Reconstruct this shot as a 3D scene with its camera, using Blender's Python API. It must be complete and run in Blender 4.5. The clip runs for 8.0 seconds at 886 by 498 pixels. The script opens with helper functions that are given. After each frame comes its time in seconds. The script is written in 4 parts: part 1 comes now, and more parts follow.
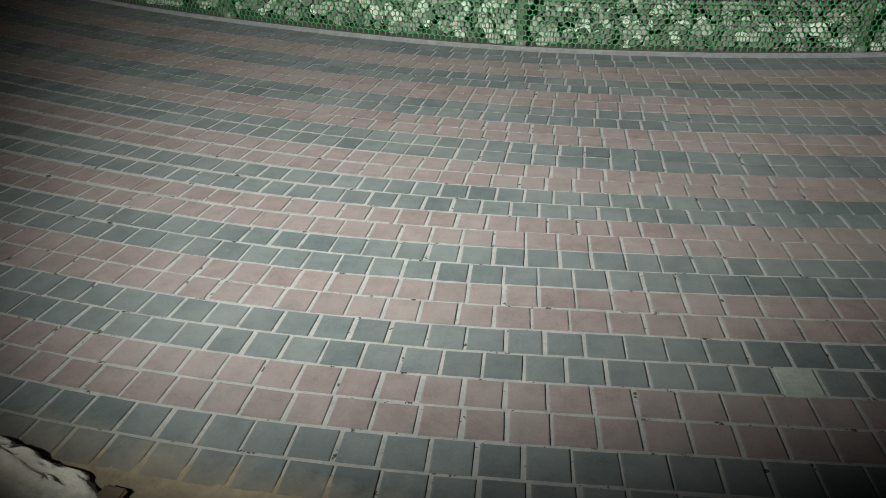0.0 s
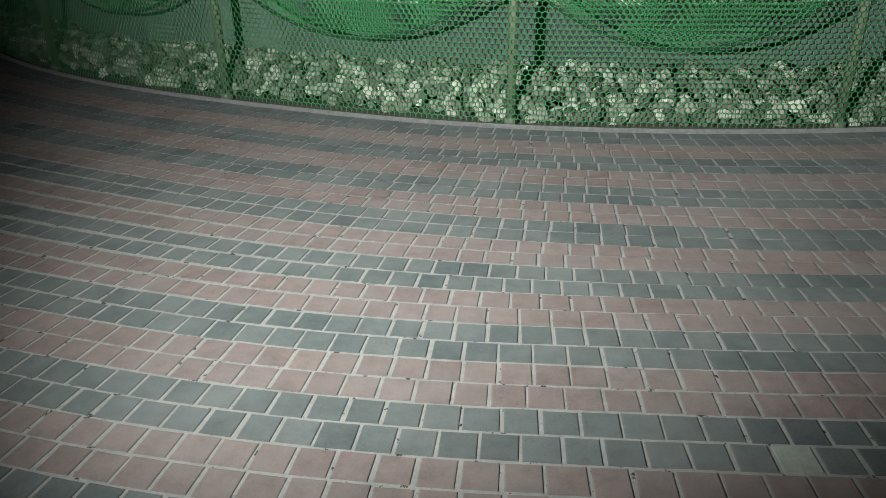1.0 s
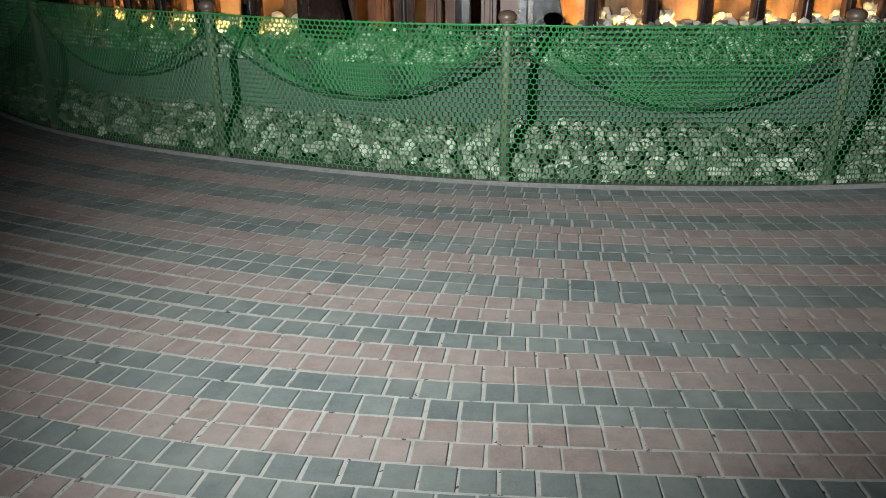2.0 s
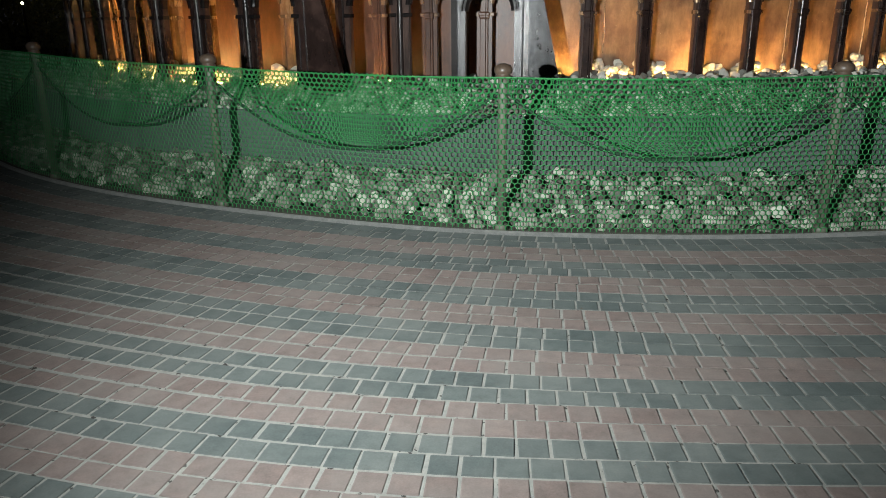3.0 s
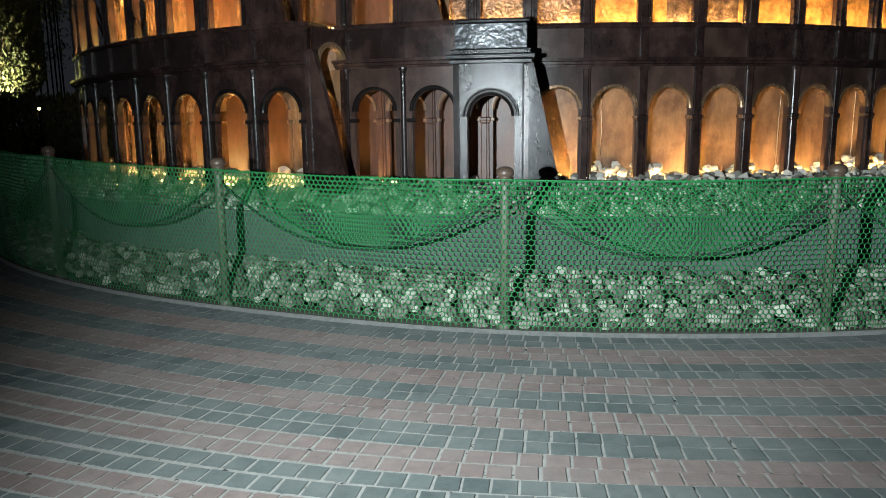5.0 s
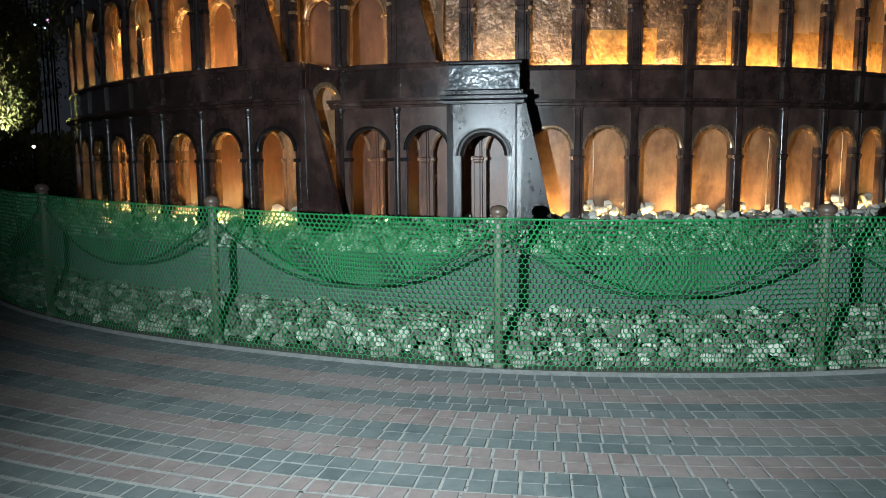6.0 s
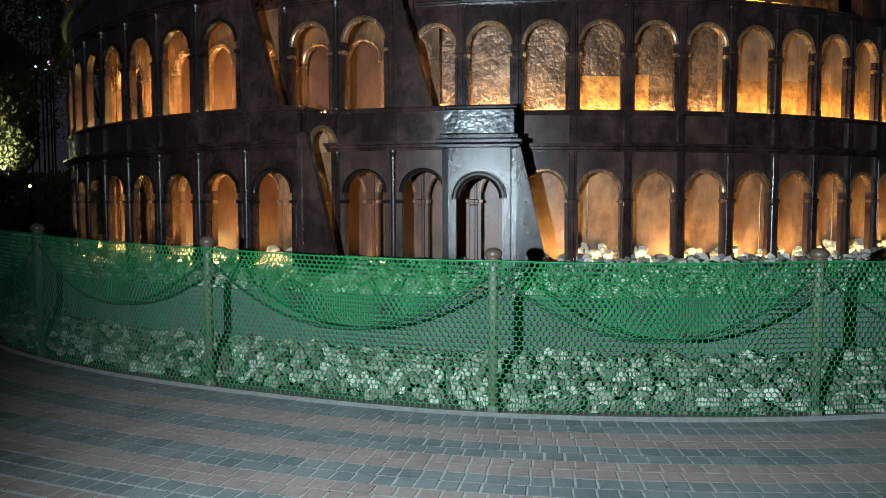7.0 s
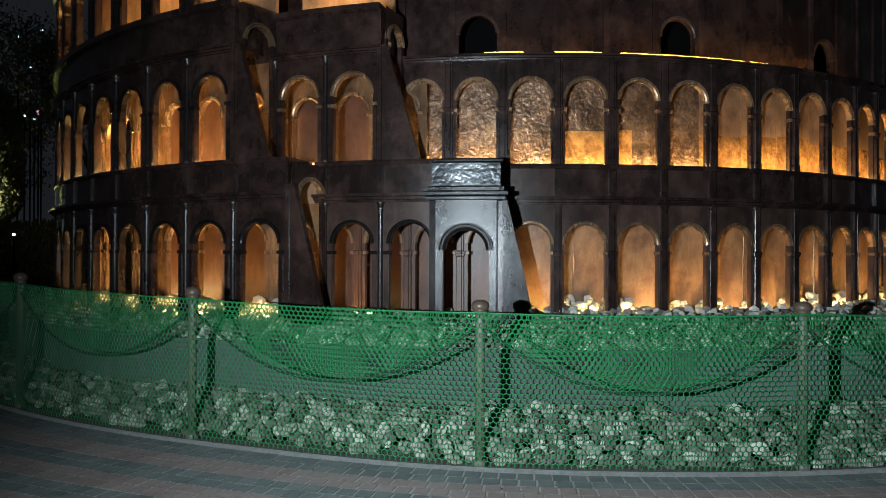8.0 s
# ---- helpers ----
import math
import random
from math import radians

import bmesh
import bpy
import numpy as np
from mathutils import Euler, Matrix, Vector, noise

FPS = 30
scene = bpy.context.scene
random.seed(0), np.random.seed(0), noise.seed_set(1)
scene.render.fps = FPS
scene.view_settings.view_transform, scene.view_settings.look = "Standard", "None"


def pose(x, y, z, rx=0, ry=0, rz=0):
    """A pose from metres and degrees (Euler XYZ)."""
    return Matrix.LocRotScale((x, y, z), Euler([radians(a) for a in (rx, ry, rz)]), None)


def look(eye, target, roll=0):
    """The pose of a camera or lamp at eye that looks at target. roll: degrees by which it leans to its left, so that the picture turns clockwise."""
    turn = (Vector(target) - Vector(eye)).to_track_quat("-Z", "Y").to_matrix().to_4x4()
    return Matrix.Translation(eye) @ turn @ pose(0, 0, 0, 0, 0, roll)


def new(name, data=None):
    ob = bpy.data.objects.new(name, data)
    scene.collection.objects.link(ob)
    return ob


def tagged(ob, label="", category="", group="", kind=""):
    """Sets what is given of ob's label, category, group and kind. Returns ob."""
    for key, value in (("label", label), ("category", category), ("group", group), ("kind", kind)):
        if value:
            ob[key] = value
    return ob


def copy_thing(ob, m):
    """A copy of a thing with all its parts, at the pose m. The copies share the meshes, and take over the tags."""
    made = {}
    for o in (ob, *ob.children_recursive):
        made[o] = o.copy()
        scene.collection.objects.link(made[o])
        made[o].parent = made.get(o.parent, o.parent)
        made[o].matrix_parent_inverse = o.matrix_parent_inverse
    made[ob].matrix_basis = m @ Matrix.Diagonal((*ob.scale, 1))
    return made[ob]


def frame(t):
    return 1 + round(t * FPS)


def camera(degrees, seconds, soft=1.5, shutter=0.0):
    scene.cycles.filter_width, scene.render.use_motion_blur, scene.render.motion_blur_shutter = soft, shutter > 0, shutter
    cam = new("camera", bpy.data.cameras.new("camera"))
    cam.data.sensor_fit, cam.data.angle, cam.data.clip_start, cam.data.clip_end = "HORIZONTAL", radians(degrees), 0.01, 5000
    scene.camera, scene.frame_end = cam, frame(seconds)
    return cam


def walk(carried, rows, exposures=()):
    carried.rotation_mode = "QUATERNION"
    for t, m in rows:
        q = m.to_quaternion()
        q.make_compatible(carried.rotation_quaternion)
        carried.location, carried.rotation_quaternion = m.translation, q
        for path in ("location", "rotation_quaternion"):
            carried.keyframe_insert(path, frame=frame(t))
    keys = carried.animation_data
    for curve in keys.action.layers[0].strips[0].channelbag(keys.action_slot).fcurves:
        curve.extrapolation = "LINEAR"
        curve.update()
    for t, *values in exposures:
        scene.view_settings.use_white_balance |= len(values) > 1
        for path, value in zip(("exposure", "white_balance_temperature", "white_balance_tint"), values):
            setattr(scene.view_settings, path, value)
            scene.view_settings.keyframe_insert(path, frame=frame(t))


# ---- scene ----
cam = camera(62.7, 8.0, 0.9)
PATH = [
    (0, (0.066, -0.094, 1.253), (-0.03, 1.619, 0.226), -0.4),
    (0.5, (0.064, -0.095, 1.266), (-0.028, 1.667, 0.323), -0.6),
    (1, (0.062, -0.099, 1.283), (-0.016, 1.707, 0.426), -0.6),
    (1.5, (0.061, -0.105, 1.292), (-0.009, 1.733, 0.506), -0.5),
    (3, (0.048, -0.11, 1.334), (-0.004, 1.796, 0.728), -0.6),
    (3.5, (0.044, -0.11, 1.339), (-0.01, 1.813, 0.791), -0.5),
    (4, (0.041, -0.114, 1.347), (-0.016, 1.829, 0.876), -0.6),
    (4.5, (0.037, -0.12, 1.352), (-0.023, 1.838, 0.948), -0.7),
    (6, (0.027, -0.122, 1.352), (-0.006, 1.863, 1.109), -0.5),
    (6.5, (0.024, -0.128, 1.352), (-0.002, 1.863, 1.164), -0.3),
    (7, (0.023, -0.134, 1.355), (0.006, 1.862, 1.226), -0.1),
    (7.5, (0.023, -0.136, 1.359), (0.024, 1.863, 1.293), 0.1),
    (8, (0.017, -0.15, 1.366), (0.038, 1.85, 1.375), 0.2),
]
walk(cam, [(t, look(eye, target, roll)) for t, eye, target, roll in PATH],
     [(0.0, 0.06, 6500, 10), (1.5, 0.0, 6430, 10), (3.0, -0.04, 6350, 9), (4.5, 0.1, 6050, 7), (6.0, 0.2, 5600, 3), (6.5, 0.2, 5500, 3), (7.0, 0.1, 5500, 3), (7.5, -0.1, 5550, 4), (8.0, -0.25, 5600, 4)])

# ---- light ----
world = bpy.data.worlds.new("night")
scene.world = world
world.use_nodes = True
world.node_tree.nodes["Background"].inputs[0].default_value = (0.42, 0.42, 0.46, 1)
world.node_tree.nodes["Background"].inputs[1].default_value = 0.030

torch = new("torch_light", bpy.data.lights.new("torch_light", "SPOT"))
torch.data.energy = 1830
torch.data.color = (0.96, 1.0, 0.98)
torch.data.spot_size = radians(107)
torch.data.spot_blend = 1.0
torch.data.shadow_soft_size = 0.006
torch.matrix_world = look((-0.99, -0.19, 1.37), (0.54, 4.61, 1.43)) @ Matrix.Diagonal((0.84, 1.0, 1.0, 1.0))

LED_WARM = (1.0, 0.56, 0.17)
LED_POWER = 275.0

# ---- materials ----


def material(name):
    m = bpy.data.materials.new(name)
    m.use_nodes = True
    nt = m.node_tree
    return m, nt, nt.nodes["Principled BSDF"]


def node(nt, kind, **sets):
    n = nt.nodes.new(kind)
    for k, v in sets.items():
        n.inputs[k.replace("_", " ")].default_value = v
    return n


def ramp(nt, fac, stops):
    r = nt.nodes.new("ShaderNodeValToRGB")
    while len(r.color_ramp.elements) < len(stops):
        r.color_ramp.elements.new(0.5)
    for e, (p, c) in zip(r.color_ramp.elements, stops):
        e.position, e.color = p, (*c, 1)
    nt.links.new(fac, r.inputs[0])
    return r.outputs[0]


def mix(nt, fac, a, b, blend="MIX"):
    m = nt.nodes.new("ShaderNodeMix")
    m.data_type, m.blend_type = "RGBA", blend
    if isinstance(fac, float):
        m.inputs[0].default_value = fac
    else:
        nt.links.new(fac, m.inputs[0])
    for i, v in ((6, a), (7, b)):
        if isinstance(v, tuple):
            m.inputs[i].default_value = (*v, 1)
        else:
            nt.links.new(v, m.inputs[i])
    return m.outputs[2]


def coords(nt):
    g = nt.nodes.new("ShaderNodeNewGeometry")
    return g.outputs["Position"]


def noise_tex(nt, scale, detail=4.0, rough=0.55, vec=None):
    n = node(nt, "ShaderNodeTexNoise", Scale=scale, Detail=detail, Roughness=rough)
    nt.links.new(vec or coords(nt), n.inputs["Vector"])
    return n.outputs[0]


def bump(nt, bsdf, height, strength, dist):
    b = node(nt, "ShaderNodeBump", Strength=strength, Distance=dist)
    nt.links.new(height, b.inputs["Height"])
    nt.links.new(b.outputs[0], bsdf.inputs["Normal"])


def piece_random(nt):
    o = nt.nodes.new("ShaderNodeObjectInfo")
    g = nt.nodes.new("ShaderNodeNewGeometry")
    a = nt.nodes.new("ShaderNodeMath")
    a.operation = "ADD"
    nt.links.new(o.outputs["Random"], a.inputs[0])
    nt.links.new(g.outputs["Random Per Island"], a.inputs[1])
    f = nt.nodes.new("ShaderNodeMath")
    f.operation = "FRACT"
    nt.links.new(a.outputs[0], f.inputs[0])
    return f.outputs[0]


def shifted(nt, value, by):
    a = nt.nodes.new("ShaderNodeMath")
    a.operation = "ADD"
    nt.links.new(value, a.inputs[0])
    a.inputs[1].default_value = by
    return a.outputs[0]


def pieces(name, stops, grain, dirt, rough=0.85, relief=0.5, dist=0.003, stain=0.42, gaps=0.0, sandy=False):
    """Weathered mineral pieces: a tone of its own per piece, grain, blotches and dusty stains."""
    m, nt, b = material(name)
    tone = ramp(nt, piece_random(nt), stops)
    fine = noise_tex(nt, grain, 6.0, 0.7)
    blotch = noise_tex(nt, 15.0, 6.0, 0.7)
    col = mix(nt, 0.45, tone, ramp(nt, fine, [(0.3, (0.5, 0.5, 0.5)), (0.7, (1.05, 1.05, 1.05))]), "MULTIPLY")
    col = mix(nt, 0.8, col, ramp(nt, blotch, [(0.32, (0.72, 0.73, 0.72)), (0.5, (0.96, 0.96, 0.96)), (0.68, (1.18, 1.16, 1.12))]), "MULTIPLY")
    wide = ramp(nt, noise_tex(nt, 2.3, 6.0, 0.65), [(0.40, (0, 0, 0)), (0.70, (1, 1, 1))])
    w = nt.nodes.new("ShaderNodeMath")
    w.operation = "MULTIPLY"
    w.inputs[1].default_value = stain
    nt.links.new(wide, w.inputs[0])
    col = mix(nt, w.outputs[0], col, dirt)
    if gaps:
        dark = ramp(nt, noise_tex(nt, 21.0, 4.0, 0.7), [(1 - gaps, (0, 0, 0)), (1.03 - gaps, (1, 1, 1))])
        col = mix(nt, dark, col, (0.02, 0.019, 0.017))
    if sandy:
        # sand trodden in along the paving's outer edge, thinning out inwards
        d = nt.nodes.new("ShaderNodeVectorMath")
        d.operation = "DOT_PRODUCT"
        nt.links.new(coords(nt), d.inputs[0])
        d.inputs[1].default_value = (-0.22, -1.0, 0.0)
        a = nt.nodes.new("ShaderNodeMath")
        a.operation = "MULTIPLY_ADD"
        nt.links.new(noise_tex(nt, 9.0, 6.0, 0.7), a.inputs[0])
        a.inputs[1].default_value = 0.35
        nt.links.new(d.outputs["Value"], a.inputs[2])
        mask = ramp(nt, shifted(nt, a.outputs[0], 1.0), [(0.20, (0, 0, 0)), (0.42, (0.9, 0.9, 0.9))])
        col = mix(nt, mask, col, (0.17, 0.142, 0.095))
    nt.links.new(col, b.inputs["Base Color"])
    b.inputs["Roughness"].default_value = rough
    b.inputs["Diffuse Roughness"].default_value = 1.0
    b.inputs["Specular IOR Level"].default_value = 0.3
    bump(nt, b, fine, relief, dist)
    return m


BRICK_RED = pieces("red_paver", [(0.0, (0.100, 0.078, 0.071)), (0.5, (0.109, 0.086, 0.079)), (1.0, (0.120, 0.096, 0.088))], 130.0, (0.112, 0.104, 0.096), 0.85, 0.25, 0.0015, 0.6, 0.0, True)
BRICK_GREY = pieces("grey_paver", [(0.0, (0.047, 0.057, 0.056)), (0.5, (0.058, 0.069, 0.067)), (1.0, (0.071, 0.081, 0.078))], 130.0, (0.096, 0.101, 0.094), 0.85, 0.25, 0.0015, 0.55, 0.0, True)
BRICK_PALE = pieces("pale_paver", [(0.0, (0.155, 0.172, 0.145)), (1.0, (0.155, 0.172, 0.145))], 130.0, (0.16, 0.165, 0.14), 0.85, 0.25, 0.0015, 0.2)
SAND_JOINT = pieces("sand_joint", [(0.0, (0.156, 0.158, 0.147)), (1.0, (0.156, 0.158, 0.147))], 90.0, (0.16, 0.152, 0.135), 0.95, 0.6, 0.003, 0.4, 0.385, True)
# Greener than plain grey: the net's green light is put into the colour.
NET_LIT_CONCRETE = pieces("concrete", [(0.0, (0.135, 0.165, 0.150)), (1.0, (0.155, 0.185, 0.170))], 60.0, (0.085, 0.105, 0.095), 0.9)
SOIL = pieces("soil", [(0.0, (0.17, 0.14, 0.09)), (1.0, (0.17, 0.14, 0.09))], 30.0, (0.20, 0.175, 0.12), 0.95, 0.6, 0.01)
STONE = pieces("cobble", [(0.0, (0.05, 0.05, 0.042)), (0.3, (0.14, 0.14, 0.12)), (0.7, (0.30, 0.295, 0.255)), (1.0, (0.60, 0.59, 0.52))], 35.0, (0.15, 0.145, 0.115), 0.8, 1.0, 0.008)
STONE_PALE = pieces("pale_cobble", [(0.0, (0.08, 0.078, 0.066)), (0.45, (0.30, 0.295, 0.255)), (1.0, (0.78, 0.76, 0.68))], 35.0, (0.22, 0.21, 0.175), 0.8, 0.8, 0.006)
PEBBLE = pieces("pale_pebble", [(0.0, (0.38, 0.35, 0.29)), (1.0, (0.72, 0.68, 0.58))], 35.0, (0.34, 0.30, 0.24), 0.7, 0.5, 0.004)
KERB = pieces("kerb_concrete", [(0.0, (0.178, 0.184, 0.176)), (1.0, (0.178, 0.184, 0.176))], 60.0, (0.12, 0.12, 0.115), 0.9)
ROCK = pieces("rough_rock", [(0.0, (0.62, 0.59, 0.50)), (1.0, (0.62, 0.59, 0.50))], 45.0, (0.26, 0.21, 0.14), 0.9, 0.8, 0.006, 0.6)
GROUND = pieces("dark_ground", [(0.0, (0.04, 0.045, 0.035)), (1.0, (0.04, 0.045, 0.035))], 8.0, (0.06, 0.055, 0.04), 0.95)


def bronze(name, base, worn, rough, streak=0.5, spec=0.4, dents=0.003):
    """Dark painted sheet metal with scuffs, runs, chips and patches of bare brown."""
    m, nt, b = material(name)
    big = noise_tex(nt, 3.1, 6.0, 0.65)
    mp = nt.nodes.new("ShaderNodeMapping")
    mp.inputs["Scale"].default_value = (6, 6, 2.2)
    nt.links.new(coords(nt), mp.inputs["Vector"])
    runs = noise_tex(nt, 1.0, 7.0, 0.72, mp.outputs[0])
    fine = noise_tex(nt, 55.0, 6.0, 0.75)
    tone = ramp(nt, piece_random(nt), [(0.0, (0.7, 0.7, 0.7)), (1.0, (1.2, 1.2, 1.2))])
    col = mix(nt, ramp(nt, big, [(0.45, (0, 0, 0)), (0.62, (1, 1, 1))]), base, worn)
    col = mix(nt, streak, col, ramp(nt, runs, [(0.33, (0.3, 0.28, 0.26)), (0.62, (1.15, 1.15, 1.15))]), "MULTIPLY")
    col = mix(nt, 0.7, col, tone, "MULTIPLY")
    chips = ramp(nt, noise_tex(nt, 38.0, 3.0, 0.8), [(0.70, (0, 0, 0)), (0.73, (1, 1, 1))])
    col = mix(nt, chips, col, tuple(min(0.45, v * 3.0 + 0.03) for v in worn))
    nt.links.new(col, b.inputs["Base Color"])
    r = nt.nodes.new("ShaderNodeMapRange")
    r.inputs["To Min"].default_value, r.inputs["To Max"].default_value = max(0.06, rough - 0.07), rough + 0.09
    nt.links.new(runs, r.inputs["Value"])
    nt.links.new(r.outputs[0], b.inputs["Roughness"])
    b.inputs["Specular IOR Level"].default_value = spec
    bump(nt, b, fine, 0.45, dents)
    return m


BRONZE = bronze("dark_bronze_paint", (0.024, 0.0145, 0.0125), (0.056, 0.033, 0.027), 0.22, 0.6, 0.45)
COLUMN = bronze("glossy_column_paint", (0.014, 0.010, 0.010), (0.026, 0.018, 0.016), 0.27, 0.5, 0.9, 0.006)
BLACK_TRIM = bronze("black_trim_paint", (0.010, 0.009, 0.009), (0.020, 0.016, 0.015), 0.22, 0.5, 0.07)
BRONZE_PANEL = bronze("brown_sheet", (0.072, 0.043, 0.034), (0.038, 0.024, 0.020), 0.32, 0.6, 0.25)
# Lit copy of BRONZE: the torch's cool sheen is put into its grey.
BRONZE_LIT = bronze("torch_greyed_bronze", (0.019, 0.020, 0.023), (0.013, 0.012, 0.012), 0.22, 0.8, 0.33, 0.003)
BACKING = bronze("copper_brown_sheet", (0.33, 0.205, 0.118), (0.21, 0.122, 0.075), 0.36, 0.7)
# Redder, darker copy of BACKING: the dim interiors are put into its colour.
DIM_RED_BROWN = bronze("dim_red_brown_sheet", (0.118, 0.058, 0.038), (0.078, 0.039, 0.027), 0.38, 0.6)
# Darker copy of BACKING; the shade on the inner arches is in its colour.
GALLERY = bronze("shaded_gallery_sheet", (0.20, 0.115, 0.06), (0.12, 0.068, 0.038), 0.25, 0.6)
# Worn paint, lightened further for the strip lights' glow on the bands.
TRIM = bronze("worn_lit_trim", (0.26, 0.165, 0.095), (0.38, 0.25, 0.15), 0.26)
TRIM.node_tree.nodes["Principled BSDF"].inputs["Metallic"].default_value = 0.55


def crinkled(name, light, dark, relief, metal):
    """Crinkled foil-like sheet, patchily stained, behind the upper arches."""
    m, nt, b = material(name)
    n = noise_tex(nt, 13.0, 5.0, 0.62)
    v = node(nt, "ShaderNodeTexVoronoi", Scale=17.0)
    v.feature = "DISTANCE_TO_EDGE"
    nt.links.new(coords(nt), v.inputs["Vector"])
    patch = ramp(nt, noise_tex(nt, 3.4, 5.0, 0.65), [(0.42, (0, 0, 0)), (0.58, (1, 1, 1))])
    col = mix(nt, patch, light, dark)
    col = mix(nt, 0.75, col, ramp(nt, n, [(0.34, (0.5, 0.46, 0.42)), (0.62, (1.15, 1.1, 1.0))]), "MULTIPLY")
    nt.links.new(col, b.inputs["Base Color"])
    b.inputs["Roughness"].default_value = 0.2
    b.inputs["Metallic"].default_value = metal
    h = nt.nodes.new("ShaderNodeMath")
    h.operation = "MULTIPLY_ADD"
    h.inputs[1].default_value = 0.45
    nt.links.new(v.outputs[0], h.inputs[0])
    nt.links.new(n, h.inputs[2])
    bump(nt, b, h.outputs[0], 1.0, relief)
    return m


CRINKLED = crinkled("crinkled_sheet", (0.30, 0.20, 0.135), (0.14, 0.09, 0.06), 0.022, 0.5)
SILVER = crinkled("crinkled_silver_sheet", (0.105, 0.117, 0.13), (0.042, 0.047, 0.054), 0.006, 0.55)
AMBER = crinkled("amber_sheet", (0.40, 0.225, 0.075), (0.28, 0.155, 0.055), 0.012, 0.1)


def plain(name, col, rough, metal=0.0, wear=None):
    m, nt, b = material(name)
    c = mix(nt, ramp(nt, noise_tex(nt, 35.0, 6.0, 0.7), [(0.4, (0, 0, 0)), (0.75, (1, 1, 1))]), col, wear or tuple(v * 0.6 for v in col))
    nt.links.new(c, b.inputs["Base Color"])
    b.inputs["Roughness"].default_value, b.inputs["Metallic"].default_value = rough, metal
    bump(nt, b, noise_tex(nt, 120.0), 0.2, 0.001)
    return m


NET_GREEN = plain("green_plastic_net", (0.018, 0.175, 0.044), 0.5, 0, (0.030, 0.215, 0.060))
POST_PAINT = plain("post_paint", (0.10, 0.105, 0.08), 0.5, 0, (0.15, 0.145, 0.11))
POST_CAP = plain("post_cap_paint", (0.10, 0.07, 0.05), 0.4)
ROPE = plain("dark_rope", (0.010, 0.040, 0.018), 0.85)
LEAF = pieces("leaves", [(0.0, (0.07, 0.085, 0.03)), (1.0, (0.14, 0.14, 0.055))], 20.0, (0.11, 0.11, 0.05), 0.6)
BARK = pieces("bark", [(0.0, (0.10, 0.075, 0.05)), (1.0, (0.10, 0.075, 0.05))], 20.0, (0.06, 0.05, 0.04), 0.9)
# Near-black without sheen, for the unlit core and the lamp poles.
BLACK = plain("matte_black", (0.004, 0.004, 0.004), 0.95)
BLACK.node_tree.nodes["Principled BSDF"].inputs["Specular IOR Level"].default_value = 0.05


def glow(name, col, power):
    m, nt, b = material(name)
    b.inputs["Base Color"].default_value = (*col, 1)
    b.inputs["Emission Color"].default_value = (*col, 1)
    b.inputs["Emission Strength"].default_value = power
    return m


LED = glow("warm_led", LED_WARM, LED_POWER)
LED_DIM = glow("dim_warm_led", LED_WARM, LED_POWER * 0.6)
LED_TOP = glow("yellow_led", (1.0, 0.46, 0.03), 20.0)
LAMP_WHITE = glow("cool_lamp", (0.75, 0.9, 1.0), 6.0)
LAMP_WARM = glow("warm_lamp", (1.0, 0.75, 0.3), 7.0)
LAMP_PINK = glow("pink_lamp", (1.0, 0.35, 0.6), 2.5)

# ---- helpers of this scene ----
CX, CY = 1.2, 13.0      # axis of the round model
GX, GY = 1.45, 12.85    # axis of the paving rows and of the fence


def bend(deg, r):
    """How far the paving's rows, the kerb and the fence stray from true circles, outwards."""
    inner, outer = 0.0, 0.0
    for d in (deg - 2, deg, deg + 2):
        inner += np.interp(d, (-75, -45, -26, -20, -15, -10, -6, 0, 8, 60), (-0.10, -0.10, -0.125, -0.12, -0.075, -0.015, 0.0, 0.02, 0.04, 0.04)) / 3
        outer += np.interp(d, (-75, -17, -12, -9.6, -6, -2, 8, 60), (0.02, 0.02, 0.03, 0.035, -0.02, -0.05, -0.09, -0.09)) / 3
    w = min(1.0, max(0.0, (r - 9.9) / 1.2))
    w = w * w * (3 - 2 * w)
    return float(inner * (1 - w) + outer * w)


def part(name, bm, mat, parent=None, label="", m=None):
    me = bm
    if not isinstance(bm, bpy.types.Mesh):
        me = bpy.data.meshes.new(name)
        bm.to_mesh(me)
        bm.free()
    if not me.materials:
        me.materials.append(mat)
    ob = new(name, me)
    if parent:
        ob.parent = parent
    if m is not None:
        ob.matrix_basis = m
    if label:
        tagged(ob, label)
    return ob


def raw(name, verts, faces, mat, smooth=False):
    me = bpy.data.meshes.new(name)
    me.from_pydata(verts, [], faces)
    me.materials.append(mat)
    if smooth:
        me.polygons.foreach_set("use_smooth", [True] * len(me.polygons))
    me.update()
    return me


def lathe(prof, n=20):
    bm = bmesh.new()
    rings = []
    for r, z in prof:
        rings.append([bm.verts.new((r * math.cos(2 * math.pi * i / n), r * math.sin(2 * math.pi * i / n), z)) for i in range(n)])
    for a, b in zip(rings, rings[1:]):
        for i in range(n):
            bm.faces.new((a[i], a[(i + 1) % n], b[(i + 1) % n], b[i])).smooth = True
    bm.faces.new(rings[-1])
    bm.faces.new(rings[0][::-1])
    return bm


def turn(deg):
    return Matrix.Rotation(radians(deg), 4, "Z")


def on_ring(R, u, z, d=0.0):
    """A point of a ring of radius R round the origin, u metres along from its front, d outwards."""
    a = u / R
    return ((R + d) * math.sin(a), -(R + d) * math.cos(a), z)


